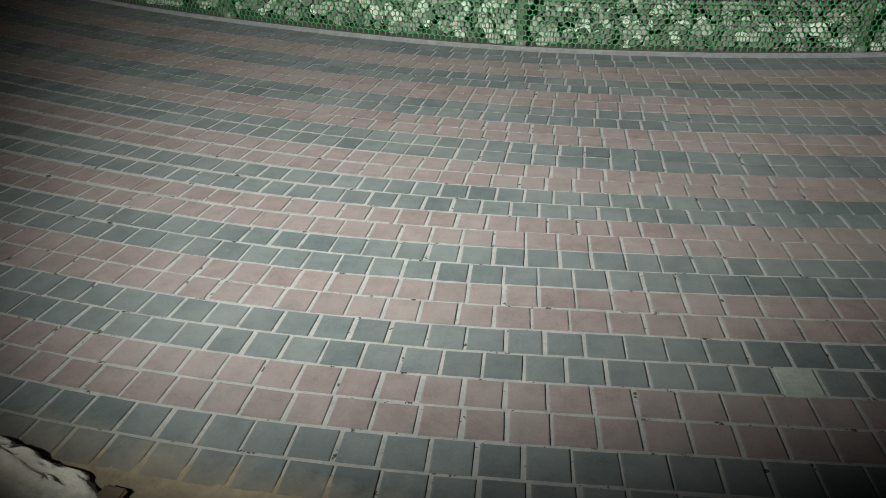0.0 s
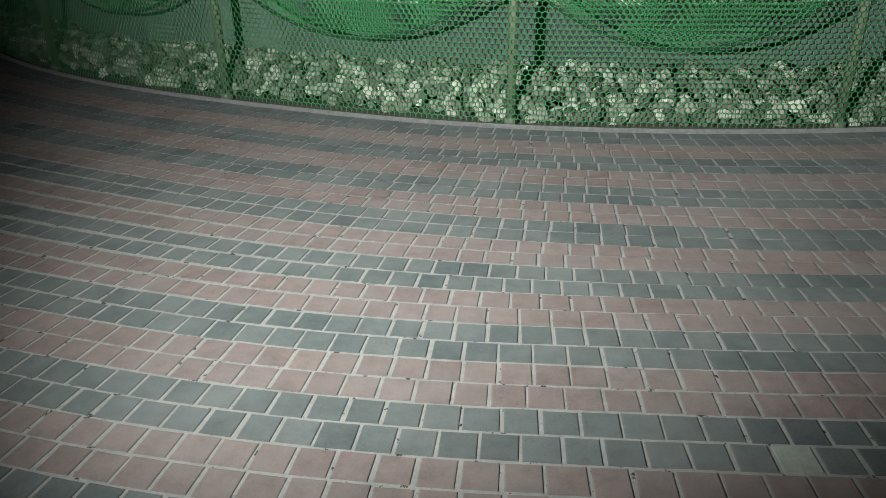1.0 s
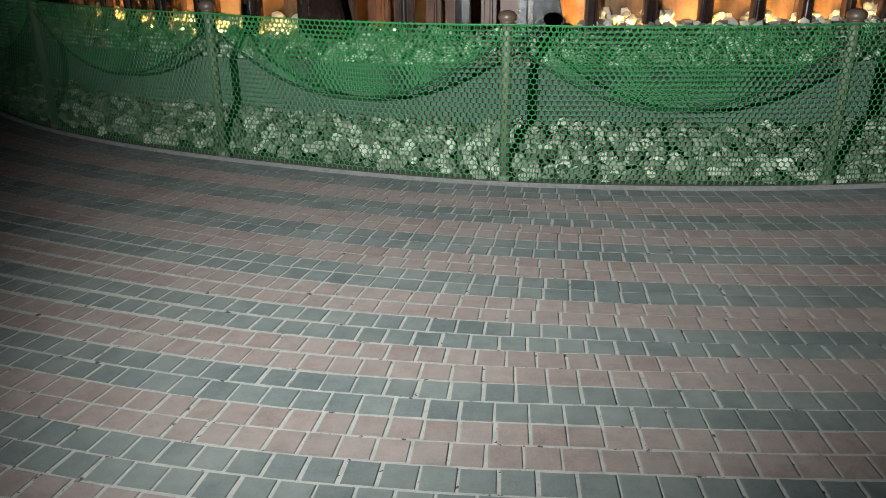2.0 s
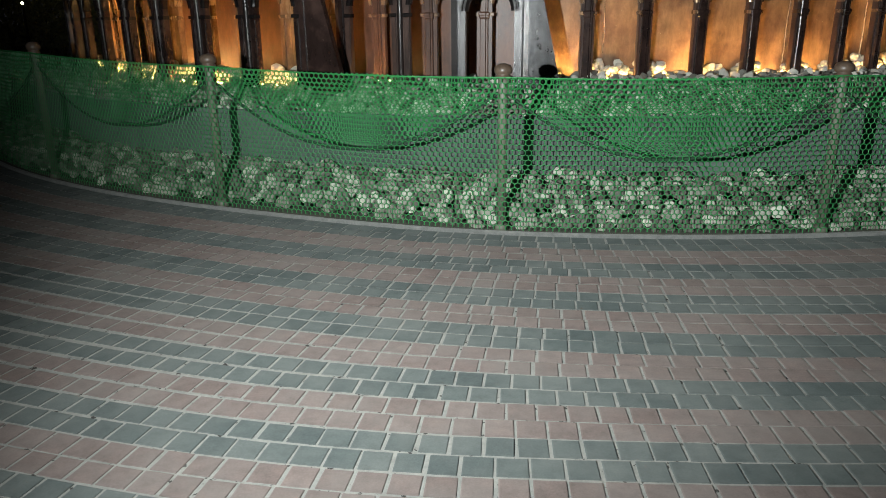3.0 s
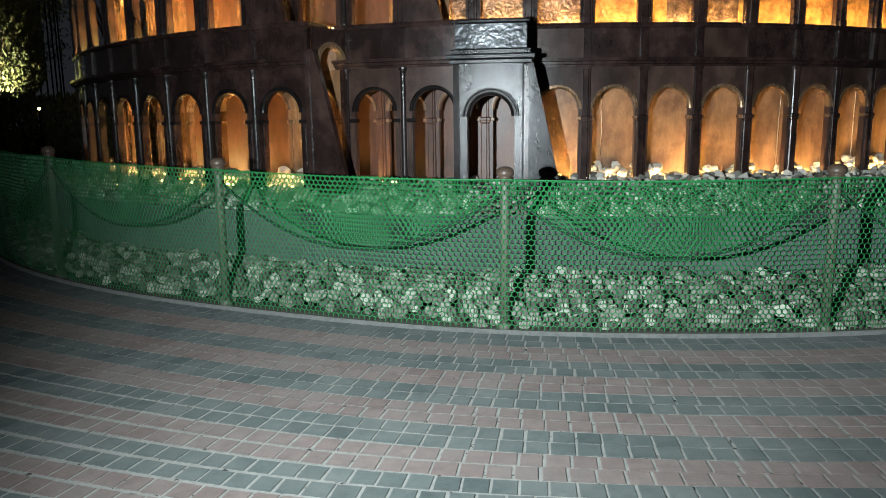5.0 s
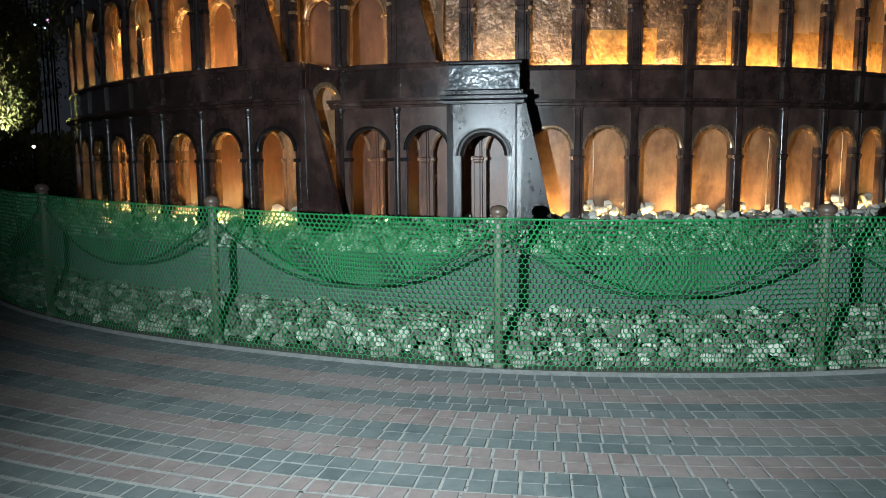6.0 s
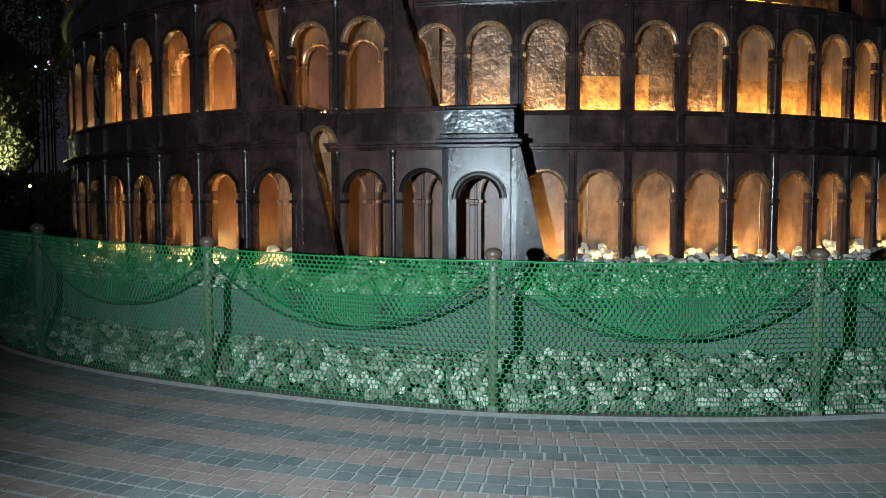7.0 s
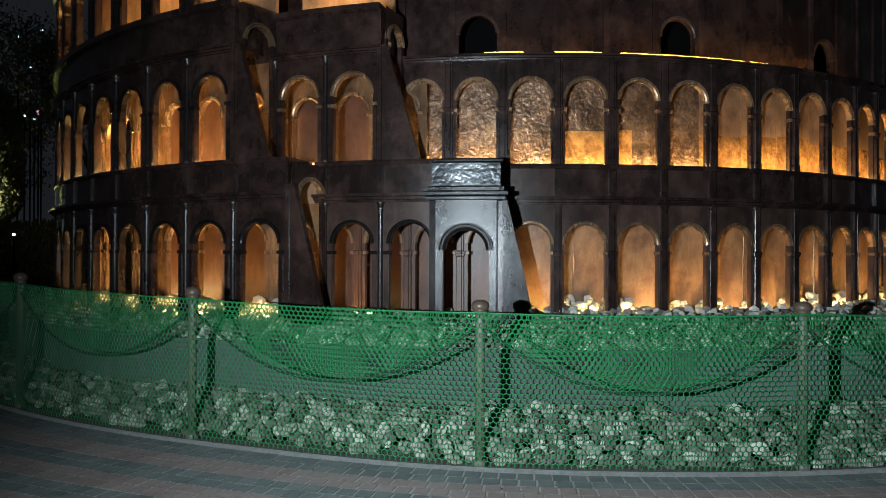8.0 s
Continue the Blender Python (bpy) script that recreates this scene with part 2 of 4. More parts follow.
def ring_box(R, u0, u1, z0, z1, d0, d1, mat, name, step=0.14, bevel=0.0):
    """A curved bar with a square section."""
    n = max(1, int(abs(u1 - u0) / step))
    vs, fs = [], []
    b = bevel
    sect = [(d0, z0), (d1 - b, z0), (d1, z0 + b), (d1, z1 - b), (d1 - b, z1), (d0, z1)] if b else [(d0, z0), (d1, z0), (d1, z1), (d0, z1)]
    k = len(sect)
    for i in range(n + 1):
        u = u0 + (u1 - u0) * i / n
        vs += [on_ring(R, u, z, d) for d, z in sect]
    for i in range(n):
        for j in range(k):
            a, c = i * k + j, i * k + (j + 1) % k
            fs.append((a, c, c + k, a + k))
    fs.append(tuple(range(k))[::-1])
    fs.append(tuple(n * k + j for j in range(k)))
    return raw(name, vs, fs, mat)


def ring_profile(R, u0, u1, sect, mat, name, step=0.14):
    """A curved moulding: sect is a closed outline of (outwards, height)."""
    n = max(1, int(abs(u1 - u0) / step))
    k = len(sect)
    vs = [on_ring(R, u0 + (u1 - u0) * i / n, z, d) for i in range(n + 1) for d, z in sect]
    fs = [(i * k + j, i * k + (j + 1) % k, (i + 1) * k + (j + 1) % k, (i + 1) * k + j) for i in range(n) for j in range(k)]
    fs += [tuple(range(k))[::-1], tuple(n * k + j for j in range(k))]
    return raw(name, vs, fs, mat)


def arch_line(a, z0, zs, n=18):
    """Half outline of an opening: up one jamb, round the arch, down the other."""
    pts = [(-a, z0), (-a, zs)]
    pts += [(-a * math.cos(math.pi * i / n), zs + a * math.sin(math.pi * i / n)) for i in range(1, n)]
    return pts + [(a, zs), (a, z0)]


def arch_panel(R, w, a, z0, zs, z1, thick, mat, name="arch_panel"):
    """One bay of a wall with an arched opening right through it."""
    line = arch_line(a, z0, zs)
    out = []
    for i, (u, z) in enumerate(line):
        if z <= zs + 1e-6 and u < 0:
            out.append((-w, z))
        elif z <= zs + 1e-6 and u > 0:
            out.append((w, z))
        else:
            t = math.atan2(z - zs, u)
            h = z1 - zs
            s = min(w / abs(math.cos(t)) if abs(math.cos(t)) > 1e-6 else 1e9, h / math.sin(t))
            out.append((s * math.cos(t), zs + s * math.sin(t)))
    # put the two upper corners exactly on the outline
    for cu in (-w, w):
        i = min(range(len(out)), key=lambda k: (out[k][0] - cu) ** 2 + (out[k][1] - z1) ** 2)
        out[i] = (cu, z1)
    n = len(line)
    vs = []
    for d in (0.0, -thick):
        vs += [on_ring(R, u, z, d) for u, z in line] + [on_ring(R, u, z, d) for u, z in out]
    fs = []
    for i in range(n - 1):
        fs.append((i, n + i, n + i + 1, i + 1))
        o = 2 * n
        fs.append((o + i, o + i + 1, o + n + i + 1, o + n + i))
        fs.append((i, i + 1, o + i + 1, o + i))
        fs.append((n + i, o + n + i, o + n + i + 1, n + i + 1))
    return raw(name, vs, fs, mat)


def arch_trim(R, a, zs, mat, width=0.017, proud=0.016, name="arch_trim"):
    """A double moulded band round the arch."""
    n = 22
    vs, fs = [], []
    prof = [(-1.0, -0.05), (-1.0, proud * 0.4), (-0.2, proud), (0.45, proud), (0.5, proud * 0.45), (0.6, proud * 1.3), (1.0, proud * 1.3), (1.0, 0.0)]
    k = len(prof)
    for i in range(n + 1):
        t = math.pi * i / n
        for s, d in prof:
            r = a + 0.004 + s * width
            vs.append(on_ring(R, -r * math.cos(t), zs + r * math.sin(t), d + 0.002))
    for i in range(n):
        for j in range(k - 1):
            p = i * k + j
            fs.append((p, p + 1, p + k + 1, p + k))
    fs += [tuple(range(k))[::-1], tuple(n * k + j for j in range(k))]
    return raw(name, vs, fs, mat)


def column(R, r, z0, z1, mat, name="column", square=False):
    """A half-round engaged column with base, rings and capital, standing proud of the wall."""
    prof = [(r * 1.7, z0), (r * 1.7, z0 + 0.03), (r * 1.3, z0 + 0.045), (r * 1.35, z0 + 0.06), (r, z0 + 0.075), (r * 0.92, z1 - 0.085), (r * 1.2, z1 - 0.08), (r * 1.2, z1 - 0.068), (r * 0.95, z1 - 0.062), (r * 1.05, z1 - 0.04), (r * 1.55, z1 - 0.02), (r * 1.6, z1)]
    n = 10
    vs, fs = [], []
    for q, z in prof:
        for i in range(n + 1):
            t = math.pi * i / n
            vs.append(on_ring(R, -q * math.cos(t), z, q * math.sin(t)))
    for j in range(len(prof) - 1):
        for i in range(n):
            p = j * (n + 1) + i
            fs.append((p, p + 1, p + n + 2, p + n + 1))
    fs.append(tuple((len(prof) - 1) * (n + 1) + i for i in range(n + 1)))
    me = raw(name, vs, fs, mat, True)
    me.set_sharp_from_angle(angle=radians(40))
    return me


# ---- the amphitheatre model ----
Z_BASE, Z_IMP, Z_TOP1, Z_COR1, Z_COR2 = 0.72, 1.365, 1.645, 1.825, 1.905
Z_SILL2, Z_IMP2, Z_TOP2, Z_COR3, Z_COR4 = 2.215, 2.745, 3.035, 3.215, 3.275
STEP = 4.85

model = new("amphitheatre_model")
model.matrix_basis = pose(CX, CY, 0)
tagged(model, "dark bronze miniature round amphitheatre with lit arcades", "monument")
shared = {}


def square_pilaster(R, z0, zimp, z1, mat):
    """A flat tapered pilaster with a foot, an impost block and a head, split by a groove."""
    sect = [(0.046, z0), (0.046, z0 + 0.05), (0.040, z0 + 0.065), (0.037, zimp - 0.045), (0.046, zimp - 0.03), (0.046, zimp - 0.015), (0.052, zimp - 0.008), (0.052, zimp + 0.008), (0.036, zimp + 0.02), (0.034, z1 - 0.03), (0.042, z1 - 0.018), (0.044, z1)]
    vs, fs = [], []
    for w, z in sect:
        g = w * 0.62
        for u, d in ((-w, 0.0), (-w, g), (-w + 0.006, g + 0.006), (0.012, g + 0.006), (0.016, g - 0.004), (0.020, g + 0.006), (w - 0.006, g + 0.006), (w, g), (w, 0.0)):
            vs.append(on_ring(R, u, z, d))
    k = 9
    for j in range(len(sect) - 1):
        for i in range(k - 1):
            q = j * k + i
            fs.append((q, q + 1, q + k + 1, q + k))
    fs.append(tuple((len(sect) - 1) * k + i for i in range(k)))
    return raw("pilaster", vs, fs, mat)


def bays(R, angles, z0, zimp, ztop, z1, a, mat, trim=TRIM, thick=0.05, columns=True, col_r=0.026):
    """A storey of arched bays on one ring, each bay centred on one of the angles."""
    w = R * radians(STEP) / 2
    zs = ztop - a
    key = (R, z0, ztop, a, mat.name)
    if key not in shared:
        shared[key] = (
            arch_panel(R, w - 0.0015, a, z0, zs, z1, thick, mat),
            arch_trim(R, a, zs, trim),
            # gallery pilasters take TRIM's lighter tone to look lit
            square_pilaster(R, z0, zimp, z1, {DIM_RED_BROWN: DIM_RED_BROWN, GALLERY: TRIM}.get(mat, BRONZE)) if R < 6.3 else column(R, col_r, z0, z1, COLUMN),
            [ring_box(R, s * (a - 0.015), s * (w - 0.03), zimp - 0.02, zimp + 0.012, -thick * 0.9, 0.016, trim, "impost", bevel=0.005) for s in (-1, 1)],
            [ring_box(R, s * (a + 0.024) - 0.019, s * (a + 0.024) + 0.019, z0, zimp - 0.022, 0.001, 0.013, mat, "jamb", bevel=0.005) for s in (-1, 1)],
        )
    panel, band, col, imposts, jambs = shared[key]
    for ang in angles:
        p = part("arch_panel", panel, mat, model, "", turn(ang))
        part("arch_trim", band, trim, p, "dark moulded arch band" if trim is BLACK_TRIM else "worn moulded arch band, strip-light glow in its tone")
        for im in imposts:
            part("impost", im, trim, p)
        for jb in jambs:
            if R > 6.3:
                part("jamb", jb, mat, p)
        if columns:
            part("pilaster" if R < 6.3 else "column", col, BRONZE, model, "", turn(ang - STEP / 2))


def band(name, R, a0, a1, sect, mat, label=""):
    me = ring_profile(R, R * radians(a0), R * radians(a1), sect, mat, name)
    return part(name, me, mat, model, label)


def cornice(R, a0, a1, z0, z1, mat=BRONZE, out=0.07):
    h = z1 - z0
    band("cornice", R, a0, a1, [(-0.05, z0), (out * 0.3, z0), (out * 0.35, z0 + h * 0.25), (out * 0.6, z0 + h * 0.3), (out * 0.65, z0 + h * 0.6), (out, z0 + h * 0.66), (out, z1), (-0.05, z1)], mat)


def attic(R, angles, z0, z1, mats):
    """Flat panels between the storeys, split by short pilasters."""
    w = R * radians(STEP) / 2
    for i, ang in enumerate(angles):
        mat = mats[i % len(mats)]
        key = ("attic", R, z0, mat.name)
        if key not in shared:
            shared[key] = (ring_box(R, -w + 0.002, w - 0.002, z0, z1, -0.05, 0.0, mat, "attic_panel"),
                           ring_box(R, -0.033, 0.033, z0, z1, 0.0, 0.022, BRONZE, "pilaster", bevel=0.004))
        pl = part("attic_panel", shared[key][0], mat, model, "", turn(ang))
        part("pilaster", shared[key][1], BRONZE, model, "", turn(ang - STEP / 2))


def seq(first, last, step=STEP):
    n = int(round((last - first) / step))
    return [first + step * i for i in range(n + 1)]


C_ANG = seq(-0.1 - STEP / 2, 75.0)            # inner ring, exposed side
C2_ANG = seq(-0.1 - STEP * 2.5, 75.0)
B_ANG = [-17.15, -12.3]                       # middle ring
B2_ANG = [-22.0, -17.15]
A_ANG = seq(-20.6 - STEP / 2 - STEP * 10, -20.6 - STEP / 2)
A2_ANG = seq(-25.4 - STEP / 2 - STEP * 9, -25.4 - STEP / 2)
RA, RB, RC = 7.1, 6.65, 6.2

# lower storey
bays(RC, C_ANG, Z_BASE, Z_IMP, Z_TOP1, Z_COR1, 0.200, BRONZE_PANEL, thick=0.06)
bays(RB, B_ANG, Z_BASE, Z_IMP, Z_TOP1, Z_COR1, 0.200, BRONZE_PANEL, BLACK_TRIM, thick=0.06)
bays(RA, A_ANG, Z_BASE, Z_IMP, Z_TOP1, Z_COR1, 0.205, BRONZE, BLACK_TRIM, thick=0.06)
# upper storey
bays(RC, C2_ANG, Z_SILL2, Z_IMP2, Z_TOP2, Z_COR3, 0.195, BRONZE, thick=0.05)
bays(RB, B2_ANG, Z_SILL2, Z_IMP2, Z_TOP2, Z_COR3, 0.200, BRONZE, thick=0.06)
bays(RA, A2_ANG, Z_SILL2, Z_IMP2, Z_TOP2, Z_COR3, 0.205, BRONZE, BLACK_TRIM, thick=0.06)
# walls of the galleries behind, with arches of their own
bays(RB, seq(-21.9 - STEP * 9, -21.9), Z_BASE, Z_IMP, Z_TOP1, Z_COR1, 0.17, GALLERY, TRIM, columns=False)
bays(RB, seq(-26.9 - STEP * 8, -26.9), Z_SILL2, Z_IMP2, Z_TOP2 - 0.1, Z_COR3, 0.17, GALLERY, TRIM, columns=False)
bays(6.16, [-20.9, -16.05, -11.2, -6.35], Z_BASE, Z_IMP, Z_TOP1, Z_COR1, 0.19, DIM_RED_BROWN, BACKING)
bays(6.16, [-28.9, -24.05, -19.2, -14.35], Z_SILL2, Z_IMP2, Z_TOP2 - 0.08, Z_COR3, 0.18, GALLERY, TRIM)

SHADE = [BRONZE_PANEL, BRONZE, BRONZE, BRONZE_PANEL, BRONZE, BRONZE, BRONZE]
for R, a0, a1, ang in ((RC, -5.0, 77.0, C_ANG), (RB, -20.4, -5.0, B_ANG + [-7.45]), (RA, -72.0, -20.6, A_ANG)):
    cornice(R, a0, a1, Z_COR1, Z_COR2, out=0.05 if R == RC else 0.09)
    attic(R, ang, Z_COR2, Z_SILL2 - 0.045, SHADE if R == RC else [BRONZE])
    band("sill", R, a0, a1, [(-0.4, Z_SILL2 - 0.045), (0.03, Z_SILL2 - 0.045), (0.04, Z_SILL2 - 0.02), (0.03, Z_SILL2), (-0.4, Z_SILL2)], BRONZE)
cornice(RC, -14.6, 77.0, Z_COR3, Z_COR4, out=0.05)
cornice(RB, -24.4, -14.75, Z_COR3, Z_COR4, out=0.06)
cornice(RA, -72.0, -25.4, Z_COR3, Z_COR4, out=0.08)
band("parapet", RB, -24.4, -14.75, [(-0.4, Z_COR4), (0.0, Z_COR4), (0.0, 3.60), (0.05, 3.62), (0.05, 3.665), (-0.4, 3.665)], BRONZE)
band("parapet", RA, -72.0, -25.4, [(-0.4, Z_COR4), (0.0, Z_COR4), (0.0, 3.62), (0.05, 3.64), (0.05, 3.70), (-0.4, 3.70)], BRONZE)
bays(RA, A2_ANG, 3.70, 4.26, 4.55, 4.75, 0.19, BRONZE, thick=0.06)
cornice(RA, -72.0, -25.4, 4.75, 4.95, out=0.08)
band("backing", RB, -72.0, -24.4, [(-0.05, 3.70), (0.0, 3.70), (0.0, 4.75), (-0.05, 4.75)], BACKING)
band("backing", RC, -24.4, -14.9, [(-0.05, 3.60), (0.0, 3.60), (0.0, 4.75), (-0.05, 4.75)], BACKING)

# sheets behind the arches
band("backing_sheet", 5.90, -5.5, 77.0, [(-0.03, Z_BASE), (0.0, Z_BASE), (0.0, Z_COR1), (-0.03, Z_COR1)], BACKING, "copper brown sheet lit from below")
band("backing_sheet", 5.97, -15.2, 77.0, [(-0.03, Z_SILL2), (0.0, Z_SILL2), (0.0, Z_COR3), (-0.03, Z_COR3)], CRINKLED, "crinkled stained brown sheet")
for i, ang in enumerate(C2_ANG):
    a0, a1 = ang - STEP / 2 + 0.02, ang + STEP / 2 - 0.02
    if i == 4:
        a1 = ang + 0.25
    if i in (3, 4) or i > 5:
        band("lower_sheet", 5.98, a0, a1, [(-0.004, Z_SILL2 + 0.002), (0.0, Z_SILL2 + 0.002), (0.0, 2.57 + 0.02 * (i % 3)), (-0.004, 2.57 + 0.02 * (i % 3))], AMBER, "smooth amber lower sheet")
    if i > 5:
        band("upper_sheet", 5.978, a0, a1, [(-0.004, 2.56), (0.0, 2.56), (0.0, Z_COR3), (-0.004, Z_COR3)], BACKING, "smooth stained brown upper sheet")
band("backing_sheet", 5.90, -72.0, -5.5, [(-0.03, Z_BASE), (0.0, Z_BASE), (0.0, Z_COR1), (-0.03, Z_COR1)], DIM_RED_BROWN)
band("backing_sheet", 5.95, -72.0, -15.2, [(-0.03, Z_SILL2), (0.0, Z_SILL2), (0.0, Z_COR3), (-0.03, Z_COR3)], DIM_RED_BROWN)
# gallery ceilings
for z in (Z_COR1, Z_COR3):
    band("gallery_ceiling", RC, -72.0, 77.0, [(-0.36, z + 0.01), (-0.02, z + 0.01), (-0.02, z + 0.04), (-0.3, z + 0.04)], BRONZE)
    band("gallery_ceiling", RB, -72.0, -5.0 if z < 2 else -14.9, [(-0.46, z + 0.006), (-0.02, z + 0.006), (-0.02, z + 0.045), (-0.46, z + 0.045)], BRONZE)
    band("gallery_ceiling", RA, -72.0, -20.7 if z < 2 else -25.5, [(-0.46, z + 0.302), (-0.02, z + 0.302), (-0.02, z + 0.335), (-0.46, z + 0.335)], BRONZE)

band("gallery_wall", RB, -72.0, -20.4, [(-0.05, Z_COR1), (0.0, Z_COR1), (0.0, 2.12), (-0.05, 2.12)], BACKING)
band("gallery_wall", RB, -72.0, -24.4, [(-0.05, Z_COR3), (0.0, Z_COR3), (0.0, 3.5), (-0.05, 3.5)], BRONZE)

# top storey, set back, with small arched windows
for i, ang in enumerate(seq(-0.1 - STEP * 5.5, 75.0)):
    R = 6.0
    w = R * radians(STEP) / 2
    win = i in (4, 8, 12, 16)
    key = ("top", win)
    if key not in shared:
        if win:
            shared[key] = arch_panel(R, w - 0.001, 0.19, Z_COR4 + 0.045, Z_COR4 + 0.26, 4.9, 0.08, BRONZE, "top_panel")
        else:
            shared[key] = ring_box(R, -w + 0.001, w - 0.001, Z_COR4, 4.9, -0.08, 0.0, BRONZE, "top_panel")
        shared["top_pil"] = ring_box(R, -0.03, 0.03, Z_COR4, 4.9, 0.0, 0.025, BRONZE, "pilaster", bevel=0.006)
        shared["top_trim"] = arch_trim(R, 0.19, Z_COR4 + 0.26, BRONZE_PANEL)
    p = part("top_panel", shared[key], BRONZE, model, "", turn(ang))
    if win:
        part("arch_trim", shared["top_trim"], BRONZE_PANEL, p)
    part("pilaster", shared["top_pil"], BRONZE, model, "", turn(ang - STEP / 2))
band("top_coping", 6.0, -40.0, 77.0, [(-0.12, 4.9), (0.06, 4.9), (0.06, 5.0), (-0.12, 5.0)], BRONZE)
# Added near-black ring, standing for the unlit inside behind the windows.
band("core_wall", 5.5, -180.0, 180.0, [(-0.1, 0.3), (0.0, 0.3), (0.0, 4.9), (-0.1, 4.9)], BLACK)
band("ledge", 6.2, -14.6, 77.0, [(-0.25, Z_COR4 - 0.02), (0.02, Z_COR4 - 0.02), (0.02, Z_COR4 + 0.004), (-0.25, Z_COR4 + 0.004)], BRONZE)

# entrance block
DR = 6.82
d0, d1 = DR * radians(-10.2), DR * radians(-5.25)
dm = -7.725
dw = (d1 - d0) / 2
pd = part("entrance_panel", arch_panel(DR, dw, 0.205, Z_BASE, Z_TOP1 - 0.055 - 0.205, Z_COR1, 0.07, BRONZE_LIT, "entrance_panel"), BRONZE_LIT, model, "dark metal entrance arch, cool torch sheen in its grey", turn(dm))
part("arch_trim", arch_trim(DR, 0.205, Z_TOP1 - 0.055 - 0.205, BLACK_TRIM, 0.032, 0.03), BLACK_TRIM, pd)
for s in (-1, 1):
    part("pilaster", ring_box(DR, s * dw - 0.025, s * dw + 0.025, Z_BASE, Z_COR1, -0.16, 0.03, BLACK_TRIM, "pilaster", bevel=0.006), BLACK_TRIM, model, "", turn(dm))
    part("cheek_wall", ring_box(DR, s * dw - 0.02, s * dw + 0.02, Z_BASE, Z_COR1, -0.62, -0.16, BRONZE, "cheek_wall"), BRONZE, model, "", turn(dm))
for z0, z1, o in ((Z_COR1, 1.86, 0.05), (1.864, 1.90, 0.075), (1.904, 1.945, 0.04)):
    part("moulding", ring_box(DR, -dw - o, dw + o, z0, z1, -0.2, o, BRONZE_LIT, "moulding", bevel=0.006), BRONZE_LIT, model, "", turn(dm))
part("attic_block", ring_box(DR, -dw - 0.01, dw + 0.01, 1.95, 2.16, -0.2, 0.0, SILVER, "attic_block", bevel=0.006), SILVER, model, "crinkled silvery metal block", turn(dm))
part("coping", ring_box(DR, -dw - 0.03, dw + 0.03, 2.163, 2.185, -0.2, 0.02, BRONZE_LIT, "coping", bevel=0.004), BRONZE_LIT, model, "", turn(dm))


def buttress(R, ang, z0, z1, wide, mat, top=0.05, label=""):
    """The raked plate that ends a ring where the wall breaks off, and the arched cross wall behind it."""
    u = [(0, z0), (wide, z0), (top, z1), (0, z1)]
    vs = [on_ring(R, a, z, d) for d in (0.02, -0.05) for a, z in u]
    fs = [(0, 1, 2, 3), (7, 6, 5, 4)] + [(i, i + 4, (i + 1) % 4 + 4, (i + 1) % 4) for i in range(4)]
    b = part("buttress", raw("buttress", vs, fs, mat), mat, model, label, turn(ang))
    part("edge_strip", ring_box(R, -0.028, 0.012, z0, z1, -0.05, 0.035, BRONZE, "edge_strip", bevel=0.008), BRONZE, b)


buttress(RA, -20.5, Z_BASE, Z_COR1 + 0.15, 0.37, BRONZE, label="dark raked end plate")
buttress(DR, -5.1, Z_BASE, Z_COR1, 0.30, BRONZE_LIT, label="raked end plate, cool torch sheen in its grey")
buttress(RB, -14.7, Z_SILL2, 3.28, 0.37, BRONZE)
buttress(RA, -25.3, Z_SILL2, 3.28, 0.37, BRONZE)


def cross_wall(ang0, r0, ang1, r1, z0, ztop, z1):
    """A wall with an arched opening between the end of one ring and the next ring in, and a moulded rim round the arch."""
    p = Vector((r0 * math.sin(radians(ang0)), -r0 * math.cos(radians(ang0)), 0))
    q = Vector((r1 * math.sin(radians(ang1)), -r1 * math.cos(radians(ang1)), 0))
    mid, along = (p + q) / 2, (p - q).normalized()
    out = along.cross(Vector((0, 0, -1)))
    w = (p - q).length / 2
    a = w - 0.05
    line = arch_line(a, z0, ztop - a, 14)
    edge = [(-w, z) if (u < 0 and z <= ztop - a + 0.001) else ((w, z) if (u > 0 and z <= ztop - a + 0.001) else (max(-w, min(w, u * w / a)), z1)) for u, z in line]
    k = len(line)

    def at(u, z, d):
        return tuple(mid + along * u + out * d + Vector((0, 0, z)))

    vs, fs = [], []
    for d in (0.02, -0.02):
        vs += [at(u, z, d) for u, z in line] + [at(u, z, d) for u, z in edge]
    for i in range(k - 1):
        fs += [(i, i + 1, k + i + 1, k + i), (2 * k + i, 3 * k + i, 3 * k + i + 1, 2 * k + i + 1), (i, 2 * k + i, 2 * k + i + 1, i + 1)]
    wall = part("cross_wall", raw("cross_wall", vs, fs, BRONZE), BRONZE, model)
    prof = [(-0.005, -0.024), (-0.005, 0.04), (0.014, 0.044), (0.017, 0.032), (0.021, 0.044), (0.034, 0.040), (0.036, 0.0)]
    vs, fs, n, m = [], [], 16, len(prof)
    for i in range(n + 1):
        t = math.pi * i / n
        vs += [at(-(a + s) * math.cos(t), ztop - a + (a + s) * math.sin(t), d + 0.002) for s, d in prof]
    fs = [(i * m + j, i * m + j + 1, (i + 1) * m + j + 1, (i + 1) * m + j) for i in range(n) for j in range(m - 1)]
    part("arch_trim", raw("arch_trim", vs, fs, TRIM), TRIM, wall, "worn moulded arch band, strip-light glow in its tone")


cross_wall(-20.45, RA - 0.05, -19.6, RB + 0.01, Z_BASE, 2.02, 2.17)
cross_wall(-14.65, RB - 0.05, -14.15, RC + 0.02, Z_SILL2, 3.50, 3.66)
cross_wall(-25.25, RA - 0.05, -24.45, RB + 0.01, Z_SILL2, 3.50, 3.69)



